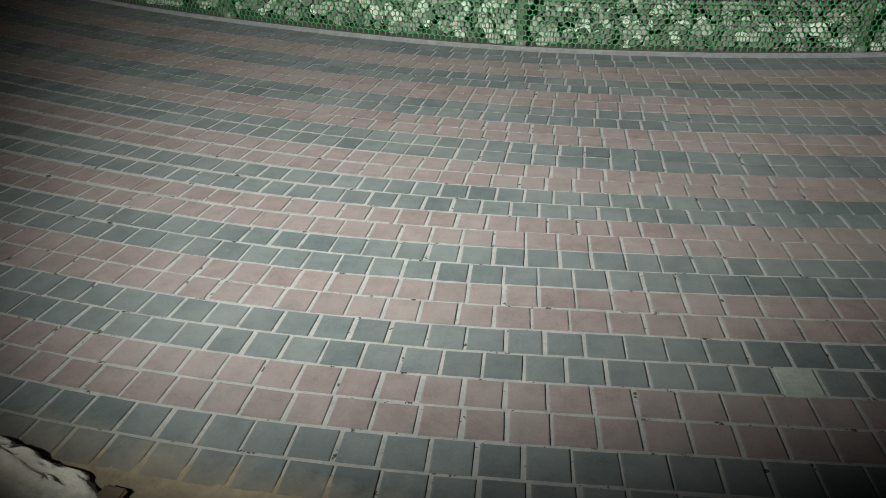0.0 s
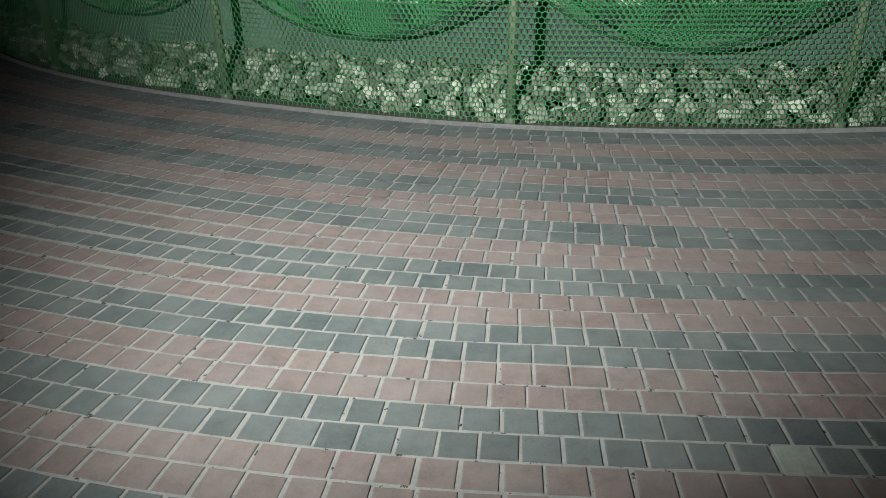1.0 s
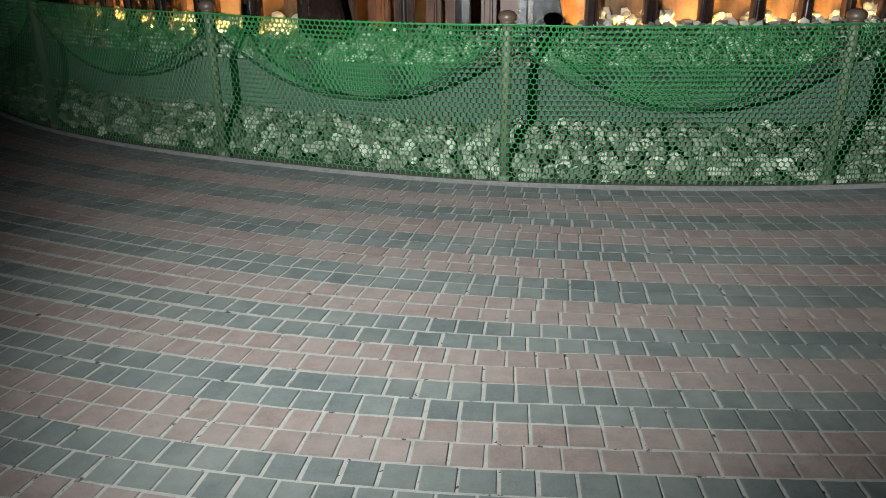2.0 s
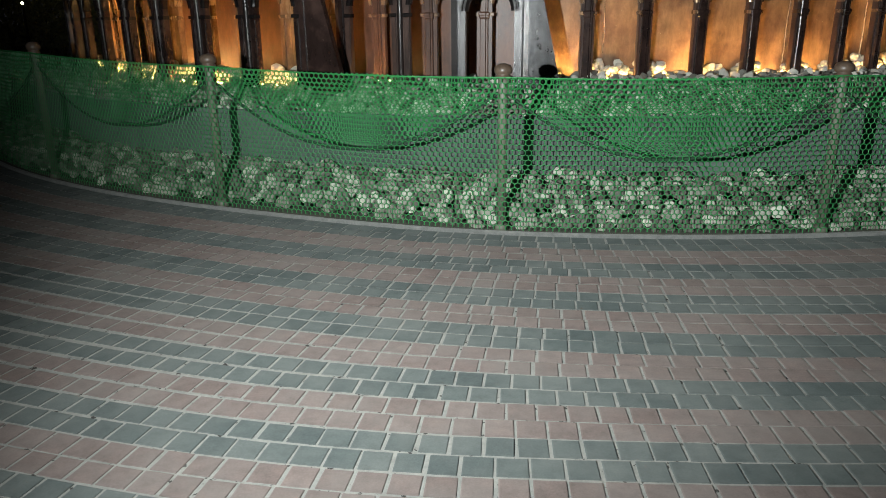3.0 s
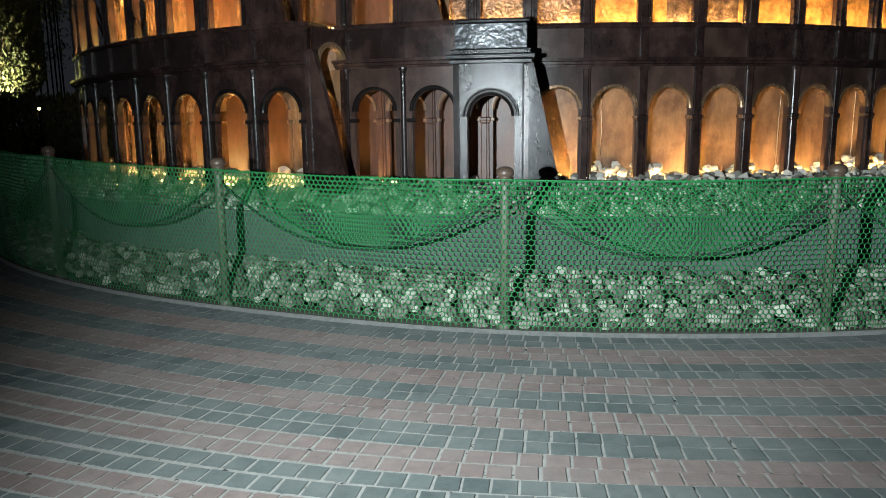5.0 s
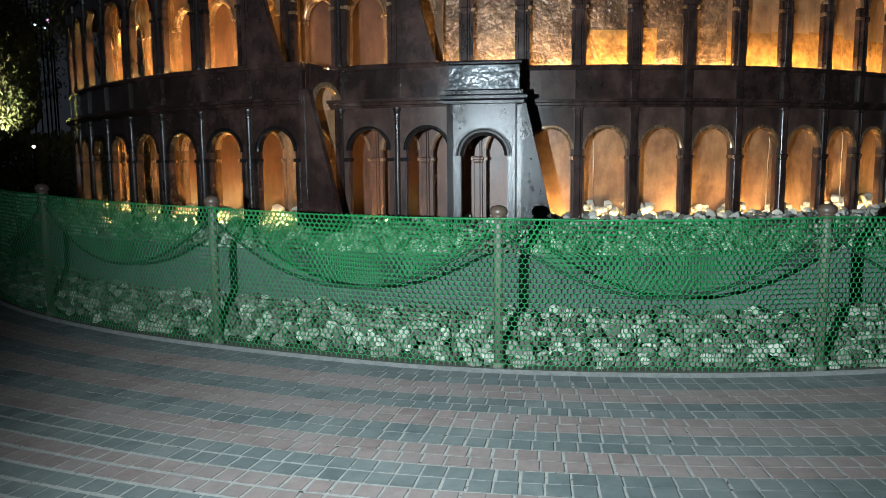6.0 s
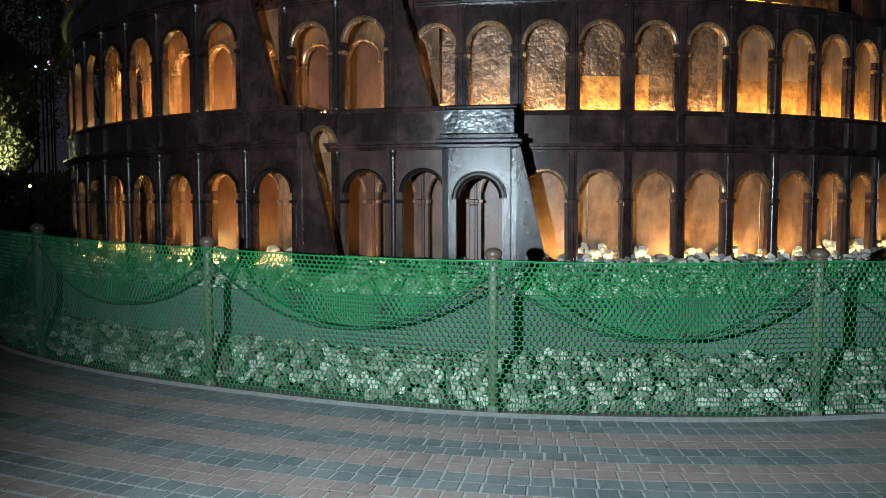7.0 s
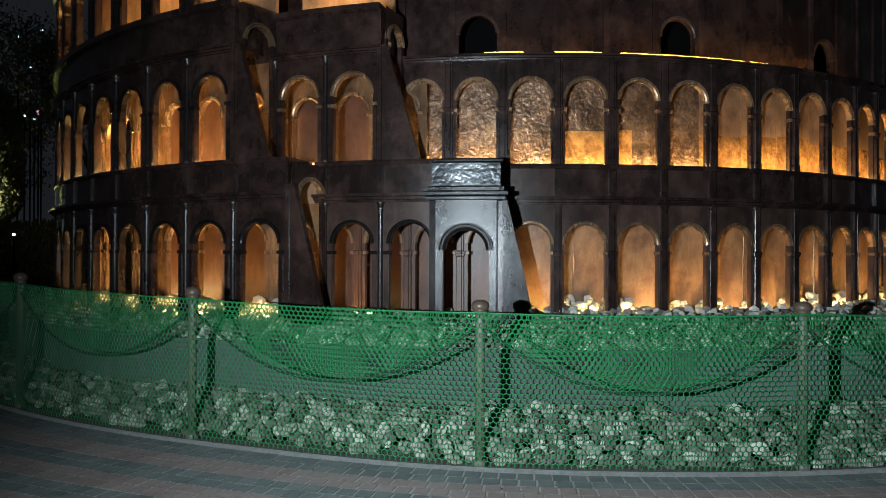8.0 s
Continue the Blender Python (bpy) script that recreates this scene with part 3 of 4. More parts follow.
def weld_bead(ang, z0, z1, seed):
    """A thin uneven run of metal down the sheet behind an arch."""
    vs, fs, n = [], [], 26
    for i in range(n + 1):
        z = z0 + (z1 - z0) * i / n
        u = 0.02 * noise.noise((z * 3.0, seed, 0)) + 0.006 * noise.noise((z * 14.0, seed, 2))
        w = 0.005 + 0.006 * abs(noise.noise((z * 9.0, seed, 5)))
        vs += [on_ring(5.90, u + s * w, z, d) for s, d in ((-1, 0.0), (-0.5, 0.007), (0.5, 0.007), (1, 0.0))]
    fs = [(i * 4 + j, i * 4 + j + 1, i * 4 + j + 5, i * 4 + j + 4) for i in range(n) for j in range(3)]
    part("weld_bead", raw("weld_bead", vs, fs, TRIM, True), TRIM, model, "pale uneven weld run", turn(ang))


weld_bead(1.9, 1.0, 1.64, 1.0)
weld_bead(20.4, 0.85, 1.55, 2.0)
weld_bead(31.2, 0.85, 1.6, 3.0)

# LED strips low in the galleries and on the ledge
for R, a0, a1, z, lit in ((6.135, -4.6, 60.0, 0.775, LED), (6.115, -14.4, 60.0, Z_SILL2 + 0.004, LED_DIM), (6.99, -60.0, -21.6, 0.765, LED), (6.98, -60.0, -27.8, Z_SILL2 + 0.004, LED),
                          (6.45, -60.0, -27.0, Z_SILL2 + 0.004, LED), (6.50, -21.4, -16.2, Z_SILL2 + 0.004, LED_DIM), (6.42, -60.0, -24.5, 0.775, LED), (6.45, -19.8, -15.5, 0.775, LED_DIM), (6.40, -23.2, -16.5, 3.668, LED_DIM), (6.88, -60.0, -27.5, 3.702, LED_DIM)):
    band("led_strip", R, a0, a1, [(-0.008, z), (0.008, z), (0.008, z + 0.008), (-0.008, z + 0.008)], lit, "warm glowing strip light")
part("bulb", lathe([(0.004, 3.10), (0.022, 3.11), (0.03, 3.13), (0.022, 3.155), (0.004, 3.16)], 12), LAMP_WARM, model, "small bright warm bulb", turn(-52.4) @ pose(0, -6.95, 0))
for a0, a1 in ((-6.6, -3.2), (-0.4, 3.8), (5.6, 18.2), (18.7, 25.0), (25.4, 34.0)):
    band("led_strip", 6.17, a0, a1, [(-0.01, Z_COR4 + 0.006), (0.01, Z_COR4 + 0.006), (0.01, Z_COR4 + 0.024), (-0.01, Z_COR4 + 0.024)], LED_TOP, "yellow glowing strip light")

# ---- ground ----


def sector(name, cx, cy, r0, r1, a0, a1, z0, z1, mat, step=1.0):
    n = int((a1 - a0) / step)
    vs, fs = [], []
    for i in range(n + 1):
        deg = a0 + (a1 - a0) * i / n
        a = radians(deg)
        for r, z in ((r0, z0), (r1, z0), (r1, z1), (r0, z1)):
            r += bend(deg, r) if cx == GX else 0.0
            vs.append((cx + r * math.sin(a), cy - r * math.cos(a), z))
    for i in range(n):
        for j in range(4):
            p, q = i * 4 + j, i * 4 + (j + 1) % 4
            fs.append((p, p + 4, q + 4, q))
    fs += [(0, 1, 2, 3), tuple(n * 4 + j for j in (3, 2, 1, 0))]
    return raw(name, vs, fs, mat)


g = new("ground", raw("ground", [(-400, -400, -0.06), (400, -400, -0.06), (400, 400, -0.06), (-400, 400, -0.06)], [(0, 1, 2, 3)], GROUND))
tagged(g, "dark bare ground in the night", "ground", kind="structure")
verge = new("verge", sector("verge", GX, GY, 12.02, 17.0, -70, 60, -0.05, -0.012, SOIL))
tagged(verge, "dusty sandy soil beside the paving", "soil", kind="structure")
kerb = new("kerb", sector("kerb", GX, GY, 8.508, 8.543, -75, 60, -0.05, 0.016, KERB))
tagged(kerb, "thin pale concrete edging of the paving", "kerb", kind="structure")
bed_floor = new("bed_floor", sector("bed_floor", GX, GY, 7.2, 8.508, -75, 60, -0.05, 0.0, GROUND))
tagged(bed_floor, "soil under the cobble bed", "soil", kind="structure")
WALL_R = 7.64
retaining = new("retaining_wall", sector("retaining_wall", CX, CY, WALL_R - 0.15, WALL_R, -75, 70, -0.05, 0.62, NET_LIT_CONCRETE))
tagged(retaining, "low plain grey concrete retaining wall, green net light in its colour", "wall", kind="structure")
plinth = new("raised_bed", sector("raised_bed", CX, CY, 5.4, WALL_R - 0.15, -180, 180, 0.0, 0.59, SOIL))
tagged(plinth, "raised soil bed under the model", "ground", kind="structure")
paving = new("pavement", sector("pavement", GX, GY, 8.535, 12.02, -75, 60, -0.05, -0.0040, SAND_JOINT))
tagged(paving, "curved rows of red and grey pavers with sandy joints", "pavement", kind="structure")

# ---- fence: posts and net ----
POSTS = [-66.0, -51.8, -37.2, -22.6, -7.8, 6.0, 20.0, 34.0]
POST_R, NET_R, NET_TOP = 8.445, 8.492, 0.985


def fence_post():
    p = new("fence_post")
    part("shaft", lathe([(0.031, 0.0), (0.031, 0.94), (0.031, 0.975)]), POST_PAINT, p)
    part("base_collar", lathe([(0.046, 0.0), (0.046, 0.03), (0.040, 0.045), (0.032, 0.05)]), POST_PAINT, p)
    part("cap", lathe([(0.032, 0.972), (0.046, 0.976), (0.050, 0.985), (0.046, 0.994), (0.040, 0.998), (0.054, 1.008), (0.058, 1.024), (0.054, 1.042), (0.040, 1.056), (0.020, 1.063), (0.004, 1.065)]), POST_CAP, p, "dark brown rounded cap")
    return tagged(p, "round painted metal fence post with a dark cap", "post", "fence posts")


def rise(deg):
    """The fence stands a little higher towards its far end."""
    return float(np.interp(deg, (-66, -45, -22, -8), (0.16, 0.14, 0.04, 0.0)))


first = None
for a in sorted(POSTS, key=abs):
    r = POST_R + bend(a, POST_R)
    m = Matrix.Translation((GX + r * math.sin(radians(a)), GY - r * math.cos(radians(a)), 0)) @ turn(a) @ Matrix.Diagonal((1, 1, 1 + rise(a), 1))
    if first is None:
        first = fence_post()
        first.matrix_basis = m
    else:
        copy_thing(first, m)


def post_phase(deg):
    """0 at a post, 1 at the next."""
    for a, b in zip(POSTS, POSTS[1:]):
        if a <= deg <= b:
            return (deg - a) / (b - a)
    return 0.0


def net_mesh(name, R, a0, a1, cell, top, bottom, thick, mat, seed, hem=None):
    """Hexagonal plastic netting: every strand a thin three-sided bar."""
    w = cell
    side = w / math.sqrt(3)
    L = R * radians(a1 - a0)
    nx, nz = int(L / w), int(1.05 / (side * 1.5))
    vs, fs = [], []

    def place(u, v):
        deg = a0 + math.degrees(u / R)
        f = post_phase(deg)
        hang = math.sin(math.pi * f)
        zt, zb = top(f), bottom(f)
        z = zt - v * (zt - zb) + rise(deg) * (1 - v)
        out = 0.018 * noise.noise((u * 1.3, v * 2.2, seed)) + 0.010 * noise.noise((u * 5.1, v * 5.0, seed + 3.0)) - 0.03 * hang * (0.3 + v * (1 - v))
        uu = u + 0.022 * noise.noise((u * 1.6, v * 2.0, seed + 9.0))
        a = radians(a0) + uu / R
        out += bend(deg, R)
        zz = z + (0.004 + 0.02 * v * (1 - v)) * noise.noise((u * 2.4, v * 3.0, seed + 5.0))
        return Vector((GX + (R + out) * math.sin(a), GY - (R + out) * math.cos(a), zz))

    def strand(p, q):
        d = (q - p)
        if d.length < 1e-5:
            return
        d.normalize()
        s = d.cross(Vector((0.13, 0.95, 0.21))).normalized()
        t = d.cross(s)
        b = len(vs)
        for e in (p - d * thick * 0.3, q + d * thick * 0.3):
            vs.extend((e + s * thick, e - s * thick, e + t * thick * 0.8))
        fs.extend(((b, b + 1, b + 4, b + 3), (b + 1, b + 2, b + 5, b + 4), (b + 2, b, b + 3, b + 5)))

    for j in range(nz):
        off = 0.5 * w if j % 2 else 0.0
        for i in range(nx):
            u = i * w + off
            v0 = j / nz
            dv = 1.0 / nz
            left, right = place(u, v0 + dv / 3), place(u + w, v0 + dv / 3)
            peak = place(u + w / 2, v0)
            low = place(u, v0 + dv)
            if hem and low.z - rise(a0 + math.degrees(u / R)) < hem(post_phase(a0 + math.degrees(u / R))):
                continue
            strand(left, peak)
            strand(peak, right)
            strand(left, low)
    return raw(name, [tuple(v) for v in vs], fs, mat)


def cord_mesh(name, R, a0, a1, height, rad, mat, step=0.25):
    n = int((a1 - a0) / step)
    vs, fs, k = [], [], 6
    for i in range(n + 1):
        deg = a0 + (a1 - a0) * i / n
        z = height(post_phase(deg)) + rise(deg)
        a = radians(deg)
        for j in range(k):
            t = 2 * math.pi * j / k
            r = R + bend(deg, R) + rad * math.cos(t)
            vs.append((GX + r * math.sin(a), GY - r * math.cos(a), z + rad * math.sin(t)))
    for i in range(n):
        for j in range(k):
            p, q = i * k + j, i * k + (j + 1) % k
            fs.append((p, q, q + k, p + k))
    return raw(name, vs, fs, mat, True)


def top_line(f):
    return NET_TOP - 0.014 * math.sin(math.pi * f)


def hem_line(f):
    return 0.91 - 0.43 * 4 * f * (1 - f)


net = new("fence_net", net_mesh("fence_net", NET_R, -66, 34, 0.039, top_line, lambda f: 0.020, 0.0029, NET_GREEN, 1))
tagged(net, "green plastic hexagonal netting stretched along the posts", "net")
part("folded_flap", net_mesh("folded_flap", NET_R - 0.035, -66, 34, 0.036, lambda f: NET_TOP - 0.01, lambda f: 0.03, 0.0034, NET_GREEN, 4, hem_line), NET_GREEN, net, "second layer of green net sagging in swags")
part("sagging_rope", cord_mesh("sagging_rope", NET_R - 0.045, -66, 34, hem_line, 0.013, ROPE), ROPE, net, "dark rope sagging from post to post")
part("top_cord", cord_mesh("top_cord", NET_R, -66, 34, top_line, 0.004, NET_GREEN), NET_GREEN, net)

# ---- stones ----


def stone_mesh(seed, sub=2, flat=0.78):
    bm = bmesh.new()
    bmesh.ops.create_icosphere(bm, subdivisions=sub, radius=0.5)
    o = Vector((seed * 3.7, seed * 1.9, seed * 7.3))
    for v in bm.verts:
        n = v.co.normalized()
        k = 1 + 0.42 * noise.noise(n * 1.3 + o) + 0.22 * noise.noise(n * 2.7 + o) + 0.06 * noise.noise(n * 6.0 + o)
        v.co = Vector((n.x * k * 0.5, n.y * k * 0.42, n.z * k * 0.5 * flat))
    for f in bm.faces:
        f.smooth = True
    me = bpy.data.meshes.new("stone")
    bm.to_mesh(me)
    bm.free()
    me.materials.append(STONE)
    return me


STONES = [stone_mesh(i + 1) for i in range(10)]
LOW = [stone_mesh(i + 1, 1) for i in range(8)]


def pile_stuff(name, spots, label, variants, mat=STONE):
    """Many stones in one mesh."""
    rng = random.Random(5)
    cache = []
    for me in variants:
        co = np.empty(len(me.vertices) * 3)
        me.vertices.foreach_get("co", co)
        cache.append((co.reshape(-1, 3), np.array([p.vertices[:] for p in me.polygons])))
    V, F, n = [], [], 0
    for x, y, z, s in spots:
        co, fa = cache[rng.randrange(len(cache))]
        rot = np.array(Euler((rng.uniform(-0.7, 0.7), rng.uniform(-0.7, 0.7), rng.uniform(0, 6.28))).to_matrix())
        V.append(co * s @ rot.T + np.array((x, y, z)))
        F.append(fa + n)
        n += len(co)
    me = raw(name, np.concatenate(V).tolist(), np.concatenate(F).tolist(), mat, True)
    ob = new(name, me)
    return tagged(ob, label, "stones", kind="stuff")


def spots(cx, cy, r0, r1, a0, a1, zf, size, gap, seed):
    rng = random.Random(seed)
    res = []
    r = r0
    while r < r1:
        a = a0
        while a < a1:
            s = rng.uniform(*size)
            rr, aa = r + rng.uniform(-0.4, 0.4) * gap, radians(a) + rng.uniform(-0.4, 0.4) * gap / r
            rr += bend(math.degrees(aa), rr) if cx == GX else 0.0
            res.append((cx + rr * math.sin(aa), cy - rr * math.cos(aa), zf(rr, aa) + rng.uniform(-0.04, 0.045), s))
            a += math.degrees(gap / r)
        r += gap
    return res


def bed_height(r, a):
    return 0.012 + 0.16 * max(0.0, min(1.0, (8.45 - r) / 0.6)) + 0.03 * noise.noise((r * 2, a * 18, 0))


low = spots(GX, GY, 7.56, 8.39, -60, 35, bed_height, (0.05, 0.115), 0.057, 11)
near = [s for s in low if -1.6 < s[0] < 2.2 and math.hypot(s[0] - GX, s[1] - GY) > 8.16]
near = near[-300:]
cobble_bed = pile_stuff("cobble_bed", [s for s in low if s not in near], "bed of pale rounded cobbles behind the net", STONES)
rng = random.Random(8)
for x, y, z, s in near:
    part("cobble", STONES[rng.randrange(10)], STONE, cobble_bed, "", Matrix.LocRotScale((x, y, z), Euler((rng.uniform(-0.7, 0.7), rng.uniform(-0.7, 0.7), rng.uniform(0, 6.28))), (s, s, s)))
upper = spots(CX, CY, 6.27, WALL_R - 0.07, -40, 60, lambda r, a: 0.625 + 0.12 * min(1.0, (WALL_R - r) / 1.0) + 0.03 * noise.noise((r * 2, a * 15, 4)), (0.06, 0.13), 0.072, 21)
upper += spots(CX, CY, 5.94, 6.00, -5, 60, lambda r, a: 0.775 + 0.09 * noise.noise((r, a * 22, 8)), (0.09, 0.16), 0.085, 22)
upper += spots(CX, CY, 6.17, 6.27, -5, 60, lambda r, a: 0.772, (0.08, 0.12), 0.06, 24)
upper += spots(CX, CY, 7.0, 7.16, -60, -20, lambda r, a: 0.765, (0.08, 0.13), 0.085, 25)
upper += spots(CX, CY, 6.27, WALL_R, -70, -40, lambda r, a: 0.66, (0.08, 0.15), 0.1, 23)
pile_stuff("upper_cobbles", upper, "pale cobbles heaped along the foot of the model", LOW, STONE_PALE)
pebbles = spots(CX, CY, 6.70, 6.88, -60, -21, lambda r, a: 0.82 + 0.07 * noise.noise((r, a * 22, 5)), (0.08, 0.15), 0.07, 26)
for i, ang in enumerate(C_ANG[1:13]):
    size = (2.9, 2.2, 0.9, 1.5, 1.8, 1.3)[i % 6]
    lean = (-0.2, -0.9, 0.6, -0.9, -0.8, -0.5)[i % 6]
    pebbles += spots(CX, CY, 5.95, 6.08, ang + lean - size / 2, ang + lean + size / 2, lambda r, a: 0.845 + 0.25 * (6.03 - r), (0.07, 0.11), 0.055, 40 + i)
pile_stuff("lit_pebbles", pebbles, "pale pebbles heaped beside the warm strip lights", STONES, PEBBLE)

# broken rock and soil at the paving's outer edge
bm = bmesh.new()
bmesh.ops.create_icosphere(bm, subdivisions=5, radius=0.5)
for v in bm.verts:
    n = v.co.normalized()
    k = 1 + 0.16 * noise.noise(n * 1.7 + Vector((4, 1, 0))) + 0.08 * noise.noise(n * 4.5) + 0.10 * abs(noise.noise(n * 7.0 + Vector((0, 3, 1)))) + 0.05 * noise.noise(n * 15.0) + 0.03 * noise.noise(n * 31.0)
    v.co = Vector((n.x * k * 0.30, n.y * k * 0.14, max(-0.4, math.copysign(abs(n.z) ** 0.6, n.z) * k) * 0.042))
for f in bm.faces:
    f.smooth = True
rock = part("edge_rock", bm, ROCK)
rock.matrix_basis = pose(-0.95, 0.89, 0.006, 0, 3, -22)
tagged(rock, "rough pale broken rock at the edge of the paving", "rock")
bm = bmesh.new()
bmesh.ops.create_cube(bm, size=1)
bmesh.ops.bevel(bm, geom=bm.edges[:], offset=0.12, segments=2, affect="EDGES")
bmesh.ops.subdivide_edges(bm, edges=bm.edges[:], cuts=2, use_grid_fill=True)
for v in bm.verts:
    v.co += 0.10 * noise.noise_vector(v.co * 2.6)
    v.co = Vector((v.co.x * 0.055, v.co.y * 0.04, v.co.z * 0.024))
chip = part("brick_chip", bm, BARK)
chip.matrix_basis = pose(-0.70, 0.925, 0.010, 0, 0, -15)
tagged(chip, "broken brown brick chip on the sandy soil", "brick")


def drift(name, x0, x1, y0, y1, edge):
    """A thin uneven drift of sand lying over the pavers."""
    nx, ny = 200, 100
    vs, fs = [], []
    for j in range(ny + 1):
        for i in range(nx + 1):
            x, y = x0 + (x1 - x0) * i / nx, y0 + (y1 - y0) * j / ny
            d = edge(x) - y + 0.05 * noise.noise((x * 5, y * 5, 1)) + 0.008 * noise.noise((x * 17, y * 17, 2))
            z = max(-0.02, min(0.012, d * 0.045)) + 0.0022 * noise.noise((x * 30, y * 30, 3)) + 0.0012 * noise.noise((x * 90, y * 90, 4))
            vs.append((x, y, z))
    for j in range(ny):
        for i in range(nx):
            a = j * (nx + 1) + i
            fs.append((a, a + 1, a + nx + 2, a + nx + 1))
    return new(name, raw(name, vs, fs, SOIL, True))


sand = drift("sand_drift", -1.9, -0.2, 0.55, 1.40, lambda x: 0.945 + 0.16 * max(0.0, -0.62 - x))
tagged(sand, "thin drift of pale sandy soil over the pavers", "soil", kind="structure")

# ---- garden behind ----


def tree(x, y, h, crown, seed, leaves=5200, full=False):
    rng = random.Random(seed)
    t = new("tree")
    t.matrix_basis = pose(x, y, -0.05)
    bm = bmesh.new()
    k = 8

    def limb(p, q, r0, r1):
        d = (q - p).normalized()
        s = d.orthogonal().normalized()
        u = d.cross(s)
        rings = [[bm.verts.new(c + (s * math.cos(6.283 * i / k) + u * math.sin(6.283 * i / k)) * r) for i in range(k)] for c, r in ((p, r0), ((p + q) / 2 + s * r0 * 0.4, (r0 + r1) / 2), (q, r1))]
        for a, b in zip(rings, rings[1:]):
            for i in range(k):
                bm.faces.new((a[i], a[(i + 1) % k], b[(i + 1) % k], b[i]))

    limb(Vector((0, 0, 0)), Vector((0.1, 0, h * 0.45)), 0.16, 0.10)
    tips = []
    for i in range(9):
        a = i * 2.4
        q = Vector((math.cos(a) * crown * rng.uniform(0.3, 0.8), math.sin(a) * crown * rng.uniform(0.3, 0.8), h * rng.uniform(0.5, 0.95)))
        limb(Vector((0.1, 0, h * rng.uniform(0.3, 0.45))), q, 0.07, 0.02)
        tips.append(q)
    part("trunk", bm, BARK, t)
    vs, fs = [], []
    clumps = [q + Vector((rng.gauss(0, 0.4), rng.gauss(0, 0.4), rng.gauss(0, 0.35))) * crown * 0.6 for q in tips for _ in range(5)]
    for i in range(leaves):
        c = clumps[rng.randrange(len(clumps))] + Vector((rng.gauss(0, 0.2), rng.gauss(0, 0.2), rng.gauss(0, 0.17))) * crown * 0.7
        if full:
            b, e = rng.uniform(0, 6.283), rng.uniform(-1, 1)
            rr = crown * math.sqrt(max(0.05, 1 - abs(e) ** 3)) * rng.uniform(0.75, 1.02) * (1 + 0.16 * noise.noise((b * 1.5, e * 3, seed)))
            c = Vector((rr * math.cos(b), rr * math.sin(b), h * (0.62 + 0.37 * e)))
        if c.z < 0.2:
            c.z = 0.2 + rng.random() * 0.4
        m = Euler((rng.uniform(0, 6.3), rng.uniform(0, 6.3), rng.uniform(0, 6.3))).to_matrix()
        s = rng.uniform(0.045, 0.085)
        b = len(vs)
        for p in ((-1, 0, 0), (0, -0.45, 0.1), (1, 0, 0), (0, 0.45, 0.1)):
            vs.append(tuple(c + m @ Vector(p) * s))
        fs += [(b, b + 1, b + 2), (b, b + 2, b + 3)]
    part("crown", raw("crown", vs, fs, LEAF), LEAF, t)
    return tagged(t, "leafy garden tree in the dark behind the model", "tree", "garden trees")


tree(-13.45, 21.0, 6.6, 1.32, 3, 30000, True)
tree(-11.6, 25.0, 9.5, 2.6, 4, 18000)
tree(-16.5, 26.0, 9.0, 2.8, 5, 16000)
tree(-9.5, 29.0, 8.0, 2.6, 6, 14000)


def hedge(x0, x1, y, h, deep, seed):
    rng = random.Random(seed)
    vs, fs = [], []
    for i in range(14000):
        c = Vector((rng.uniform(x0, x1), y + rng.uniform(-deep, deep), 0))
        c.z = (h + 0.25 * noise.noise((c.x * 1.2, c.y, 3))) * rng.random() ** 0.6
        m = Euler((rng.uniform(0, 6.3), rng.uniform(0, 6.3), rng.uniform(0, 6.3))).to_matrix()
        s = rng.uniform(0.06, 0.11)
        b = len(vs)
        for p in ((-1, 0, 0), (0, -0.45, 0.1), (1, 0, 0), (0, 0.45, 0.1)):
            vs.append(tuple(c + m @ Vector(p) * s))
        fs += [(b, b + 1, b + 2), (b, b + 2, b + 3)]
    return tagged(new("hedge", raw("hedge", vs, fs, LEAF)), "dark clipped hedge behind the model", "hedge", kind="stuff")


hedge(-17.0, -6.2, 17.7, 2.1, 0.5, 9)

up = new("garden_spot", bpy.data.lights.new("garden_spot", "SPOT"))
up.data.energy, up.data.color, up.data.spot_size, up.data.spot_blend, up.data.shadow_soft_size = 12500, (1.0, 0.88, 0.5), radians(55), 0.6, 0.05
up.matrix_world = look((-13.2, 18.8, 1.0), (-13.45, 21.0, 3.4))


def garden_lamp(x, y, z, r, mat, label):
    b = new("garden_lamp")
    b.matrix_basis = pose(x, y, -0.05)
    part("pole", lathe([(0.03, 0.0), (0.025, z)], 10), BLACK, b)
    part("globe", lathe([(r * 0.3, z), (r * 0.9, z + r * 0.5), (r, z + r), (r * 0.8, z + r * 1.6), (r * 0.1, z + r * 2)], 14), mat, b, "glowing lamp glass")
    return tagged(b, label, "lamp", "garden lamps")


garden_lamp(-9.58, 16.5, 1.75, 0.035, LAMP_WARM, "small warm garden lamp on a thin pole")
garden_lamp(-14.1, 26.0, 9.25, 0.06, LAMP_WHITE, "cool white lamp high among the trees")
garden_lamp(-14.2, 26.0, 6.3, 0.07, LAMP_PINK, "pink lamp among the trees")
for x, z in ((-14.45, 6.15), (-14.8, 6.25), (-15.3, 6.2), (-15.05, 9.1), (-16.2, 9.2), (-14.6, 8.0)):
    garden_lamp(x, 26.2, z, 0.035, LAMP_WHITE, "small cool lamp far among the trees")

# ---- pavers, laid in curved rows of two colours ----


def row_edge(j):
    return 8.545 + 0.2475 * j - 0.00105 * j * j


PITCH, JOINT = 0.108, 0.0112


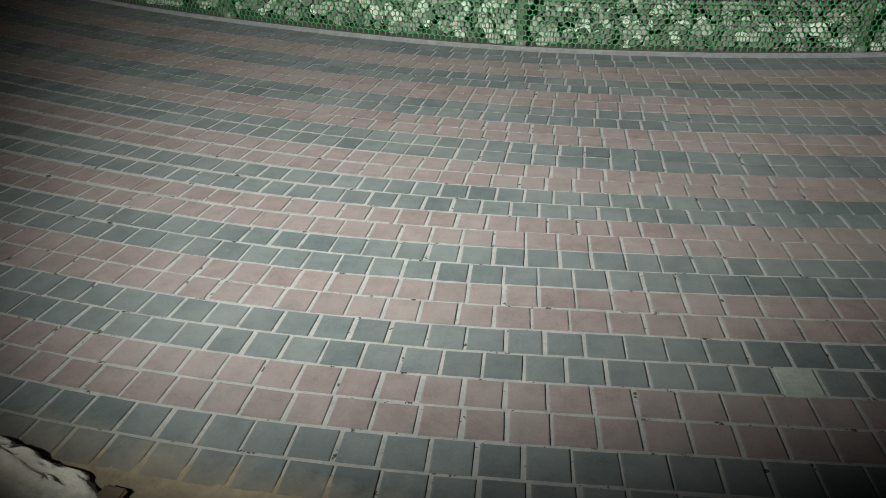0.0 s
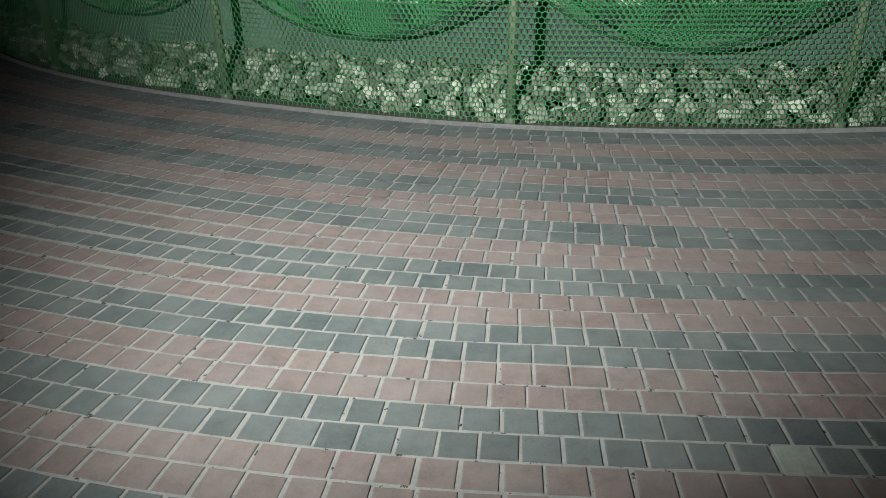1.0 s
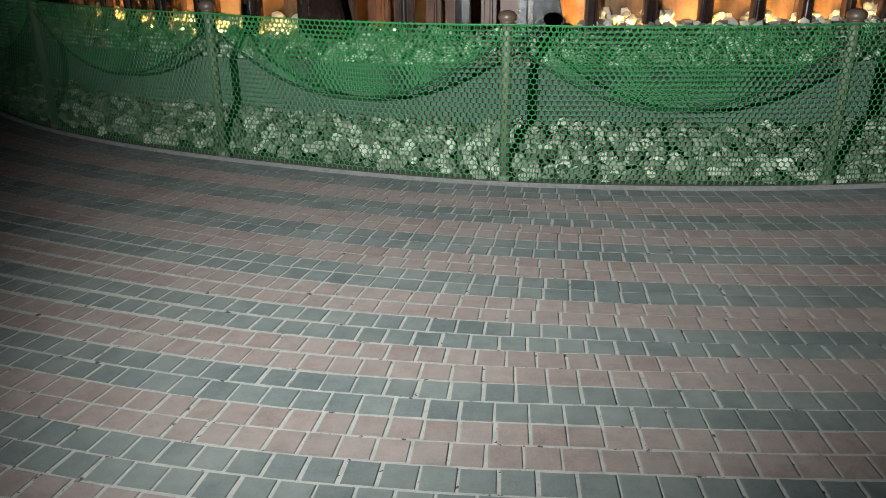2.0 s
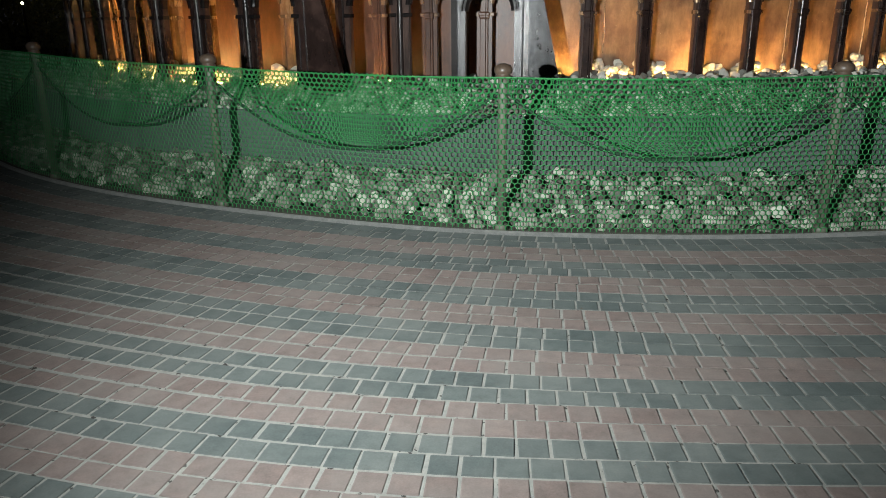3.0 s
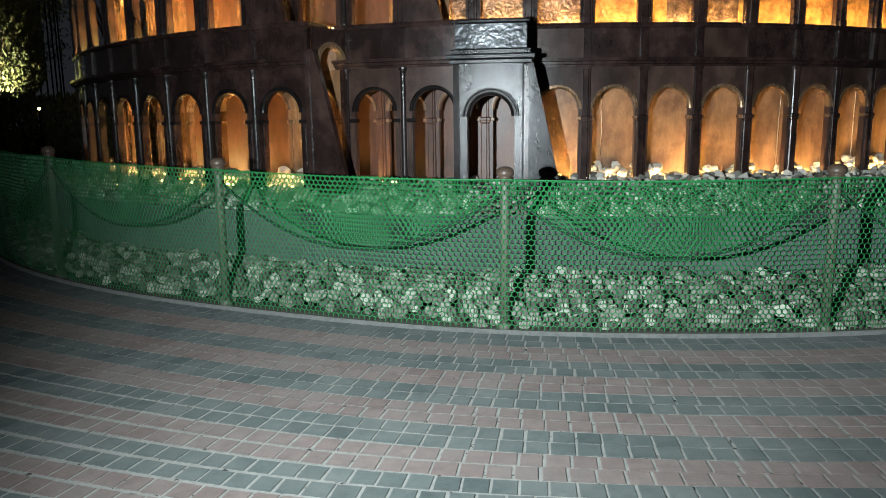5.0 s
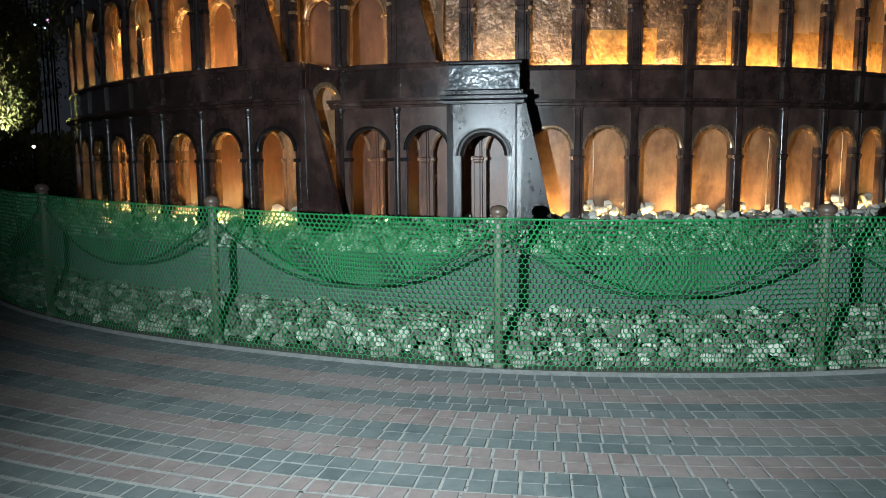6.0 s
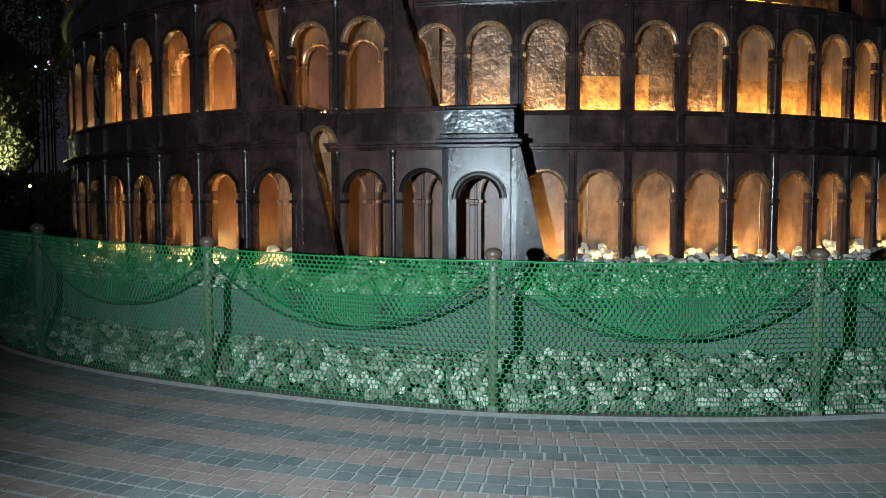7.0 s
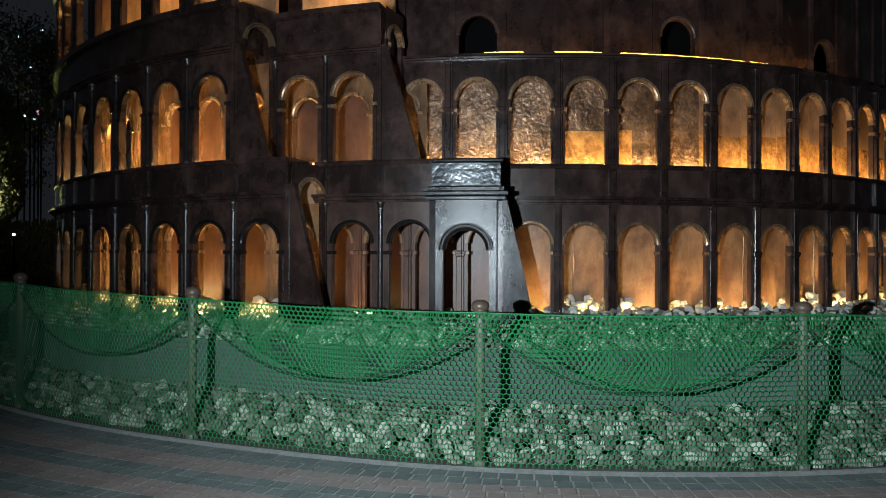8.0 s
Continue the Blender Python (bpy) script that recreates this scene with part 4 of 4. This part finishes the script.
def paver_mesh(name, mat):
    """A unit paver with worn, rounded upper edges; its top at height 0."""
    bm = bmesh.new()
    loops = []
    for inset, z in ((0.0, -0.03), (0.0, -0.0035), (0.014, -0.0010), (0.05, 0.0)):
        h = 0.5 - inset
        loops.append([bm.verts.new((sx * h, sy * h, z)) for sx, sy in ((-1, -1), (1, -1), (1, 1), (-1, 1))])
    for a, b in zip(loops, loops[1:]):
        for i in range(4):
            bm.faces.new((a[i], a[(i + 1) % 4], b[(i + 1) % 4], b[i]))
    bm.faces.new(loops[-1])
    me = bpy.data.meshes.new(name)
    bm.to_mesh(me)
    bm.free()
    me.materials.append(mat)
    return me


PAVERS = {"red": paver_mesh("red_paver", BRICK_RED), "grey": paver_mesh("grey_paver", BRICK_GREY), "pale": paver_mesh("pale_paver", BRICK_PALE)}
rng = random.Random(17)
pale_spot = Vector((0.86, 1.345))
laid = []
for k in range(30):
    r0, r1 = row_edge(k / 2), row_edge((k + 1) / 2)
    tone = "grey" if (k // 2) % 2 == 0 else "red"
    r, depth = (r0 + r1) / 2, r1 - r0
    a = -62.0 + rng.random() * math.degrees(PITCH / r)
    a1 = 46.0
    while a < a1:
        wide = PITCH * rng.uniform(0.985, 1.015)
        step = math.degrees(wide / r)
        ac = radians(a + step / 2)
        deg = a + step / 2
        rb = r + bend(deg, r)
        skew = (bend(deg + 1, r) - bend(deg - 1, r)) / radians(2) / rb
        laid.append((tone, GX + rb * math.sin(ac), GY - rb * math.cos(ac), ac - skew, wide - JOINT * rng.uniform(0.5, 1.5), depth - JOINT * rng.uniform(0.65, 1.35)))
        a += step
pale_at = min(range(len(laid)), key=lambda i: (laid[i][1] - pale_spot.x) ** 2 + (laid[i][2] - pale_spot.y) ** 2)
close = sorted((i for i, b in enumerate(laid) if -1.3 < b[1] < 1.5), key=lambda i: laid[i][2])[:290]
close = set(close) | {pale_at}
unit = {}
for key, me in PAVERS.items():
    co = np.empty(len(me.vertices) * 3)
    me.vertices.foreach_get("co", co)
    unit[key] = (co.reshape(-1, 3), [tuple(p.vertices) for p in me.polygons])
joined = {"red": ([], []), "grey": ([], [])}
for i, (tone, x, y, ac, w, d) in enumerate(laid):
    m = Matrix.LocRotScale((x, y, rng.uniform(-0.0008, 0.0008)), Euler((rng.gauss(0, 0.005), rng.gauss(0, 0.005), ac + rng.gauss(0, 0.011))), (w, d, 1))
    if i in close:
        part("paver", PAVERS["pale" if i == pale_at else tone], None, paving, "pale grey odd paver" if i == pale_at else "", m)
    else:
        co, fa = unit[tone]
        V, F = joined[tone]
        mm = np.array(m)
        n = len(V)
        V.extend((co @ mm[:3, :3].T + mm[:3, 3]).tolist())
        F.extend(tuple(v + n for v in f) for f in fa)
for tone, (V, F) in joined.items():
    me = raw("pavers", V, F, BRICK_RED if tone == "red" else BRICK_GREY)
    tagged(part("pavers", me, None, paving, tone + " pavers laid in double curved rows"), kind="stuff")
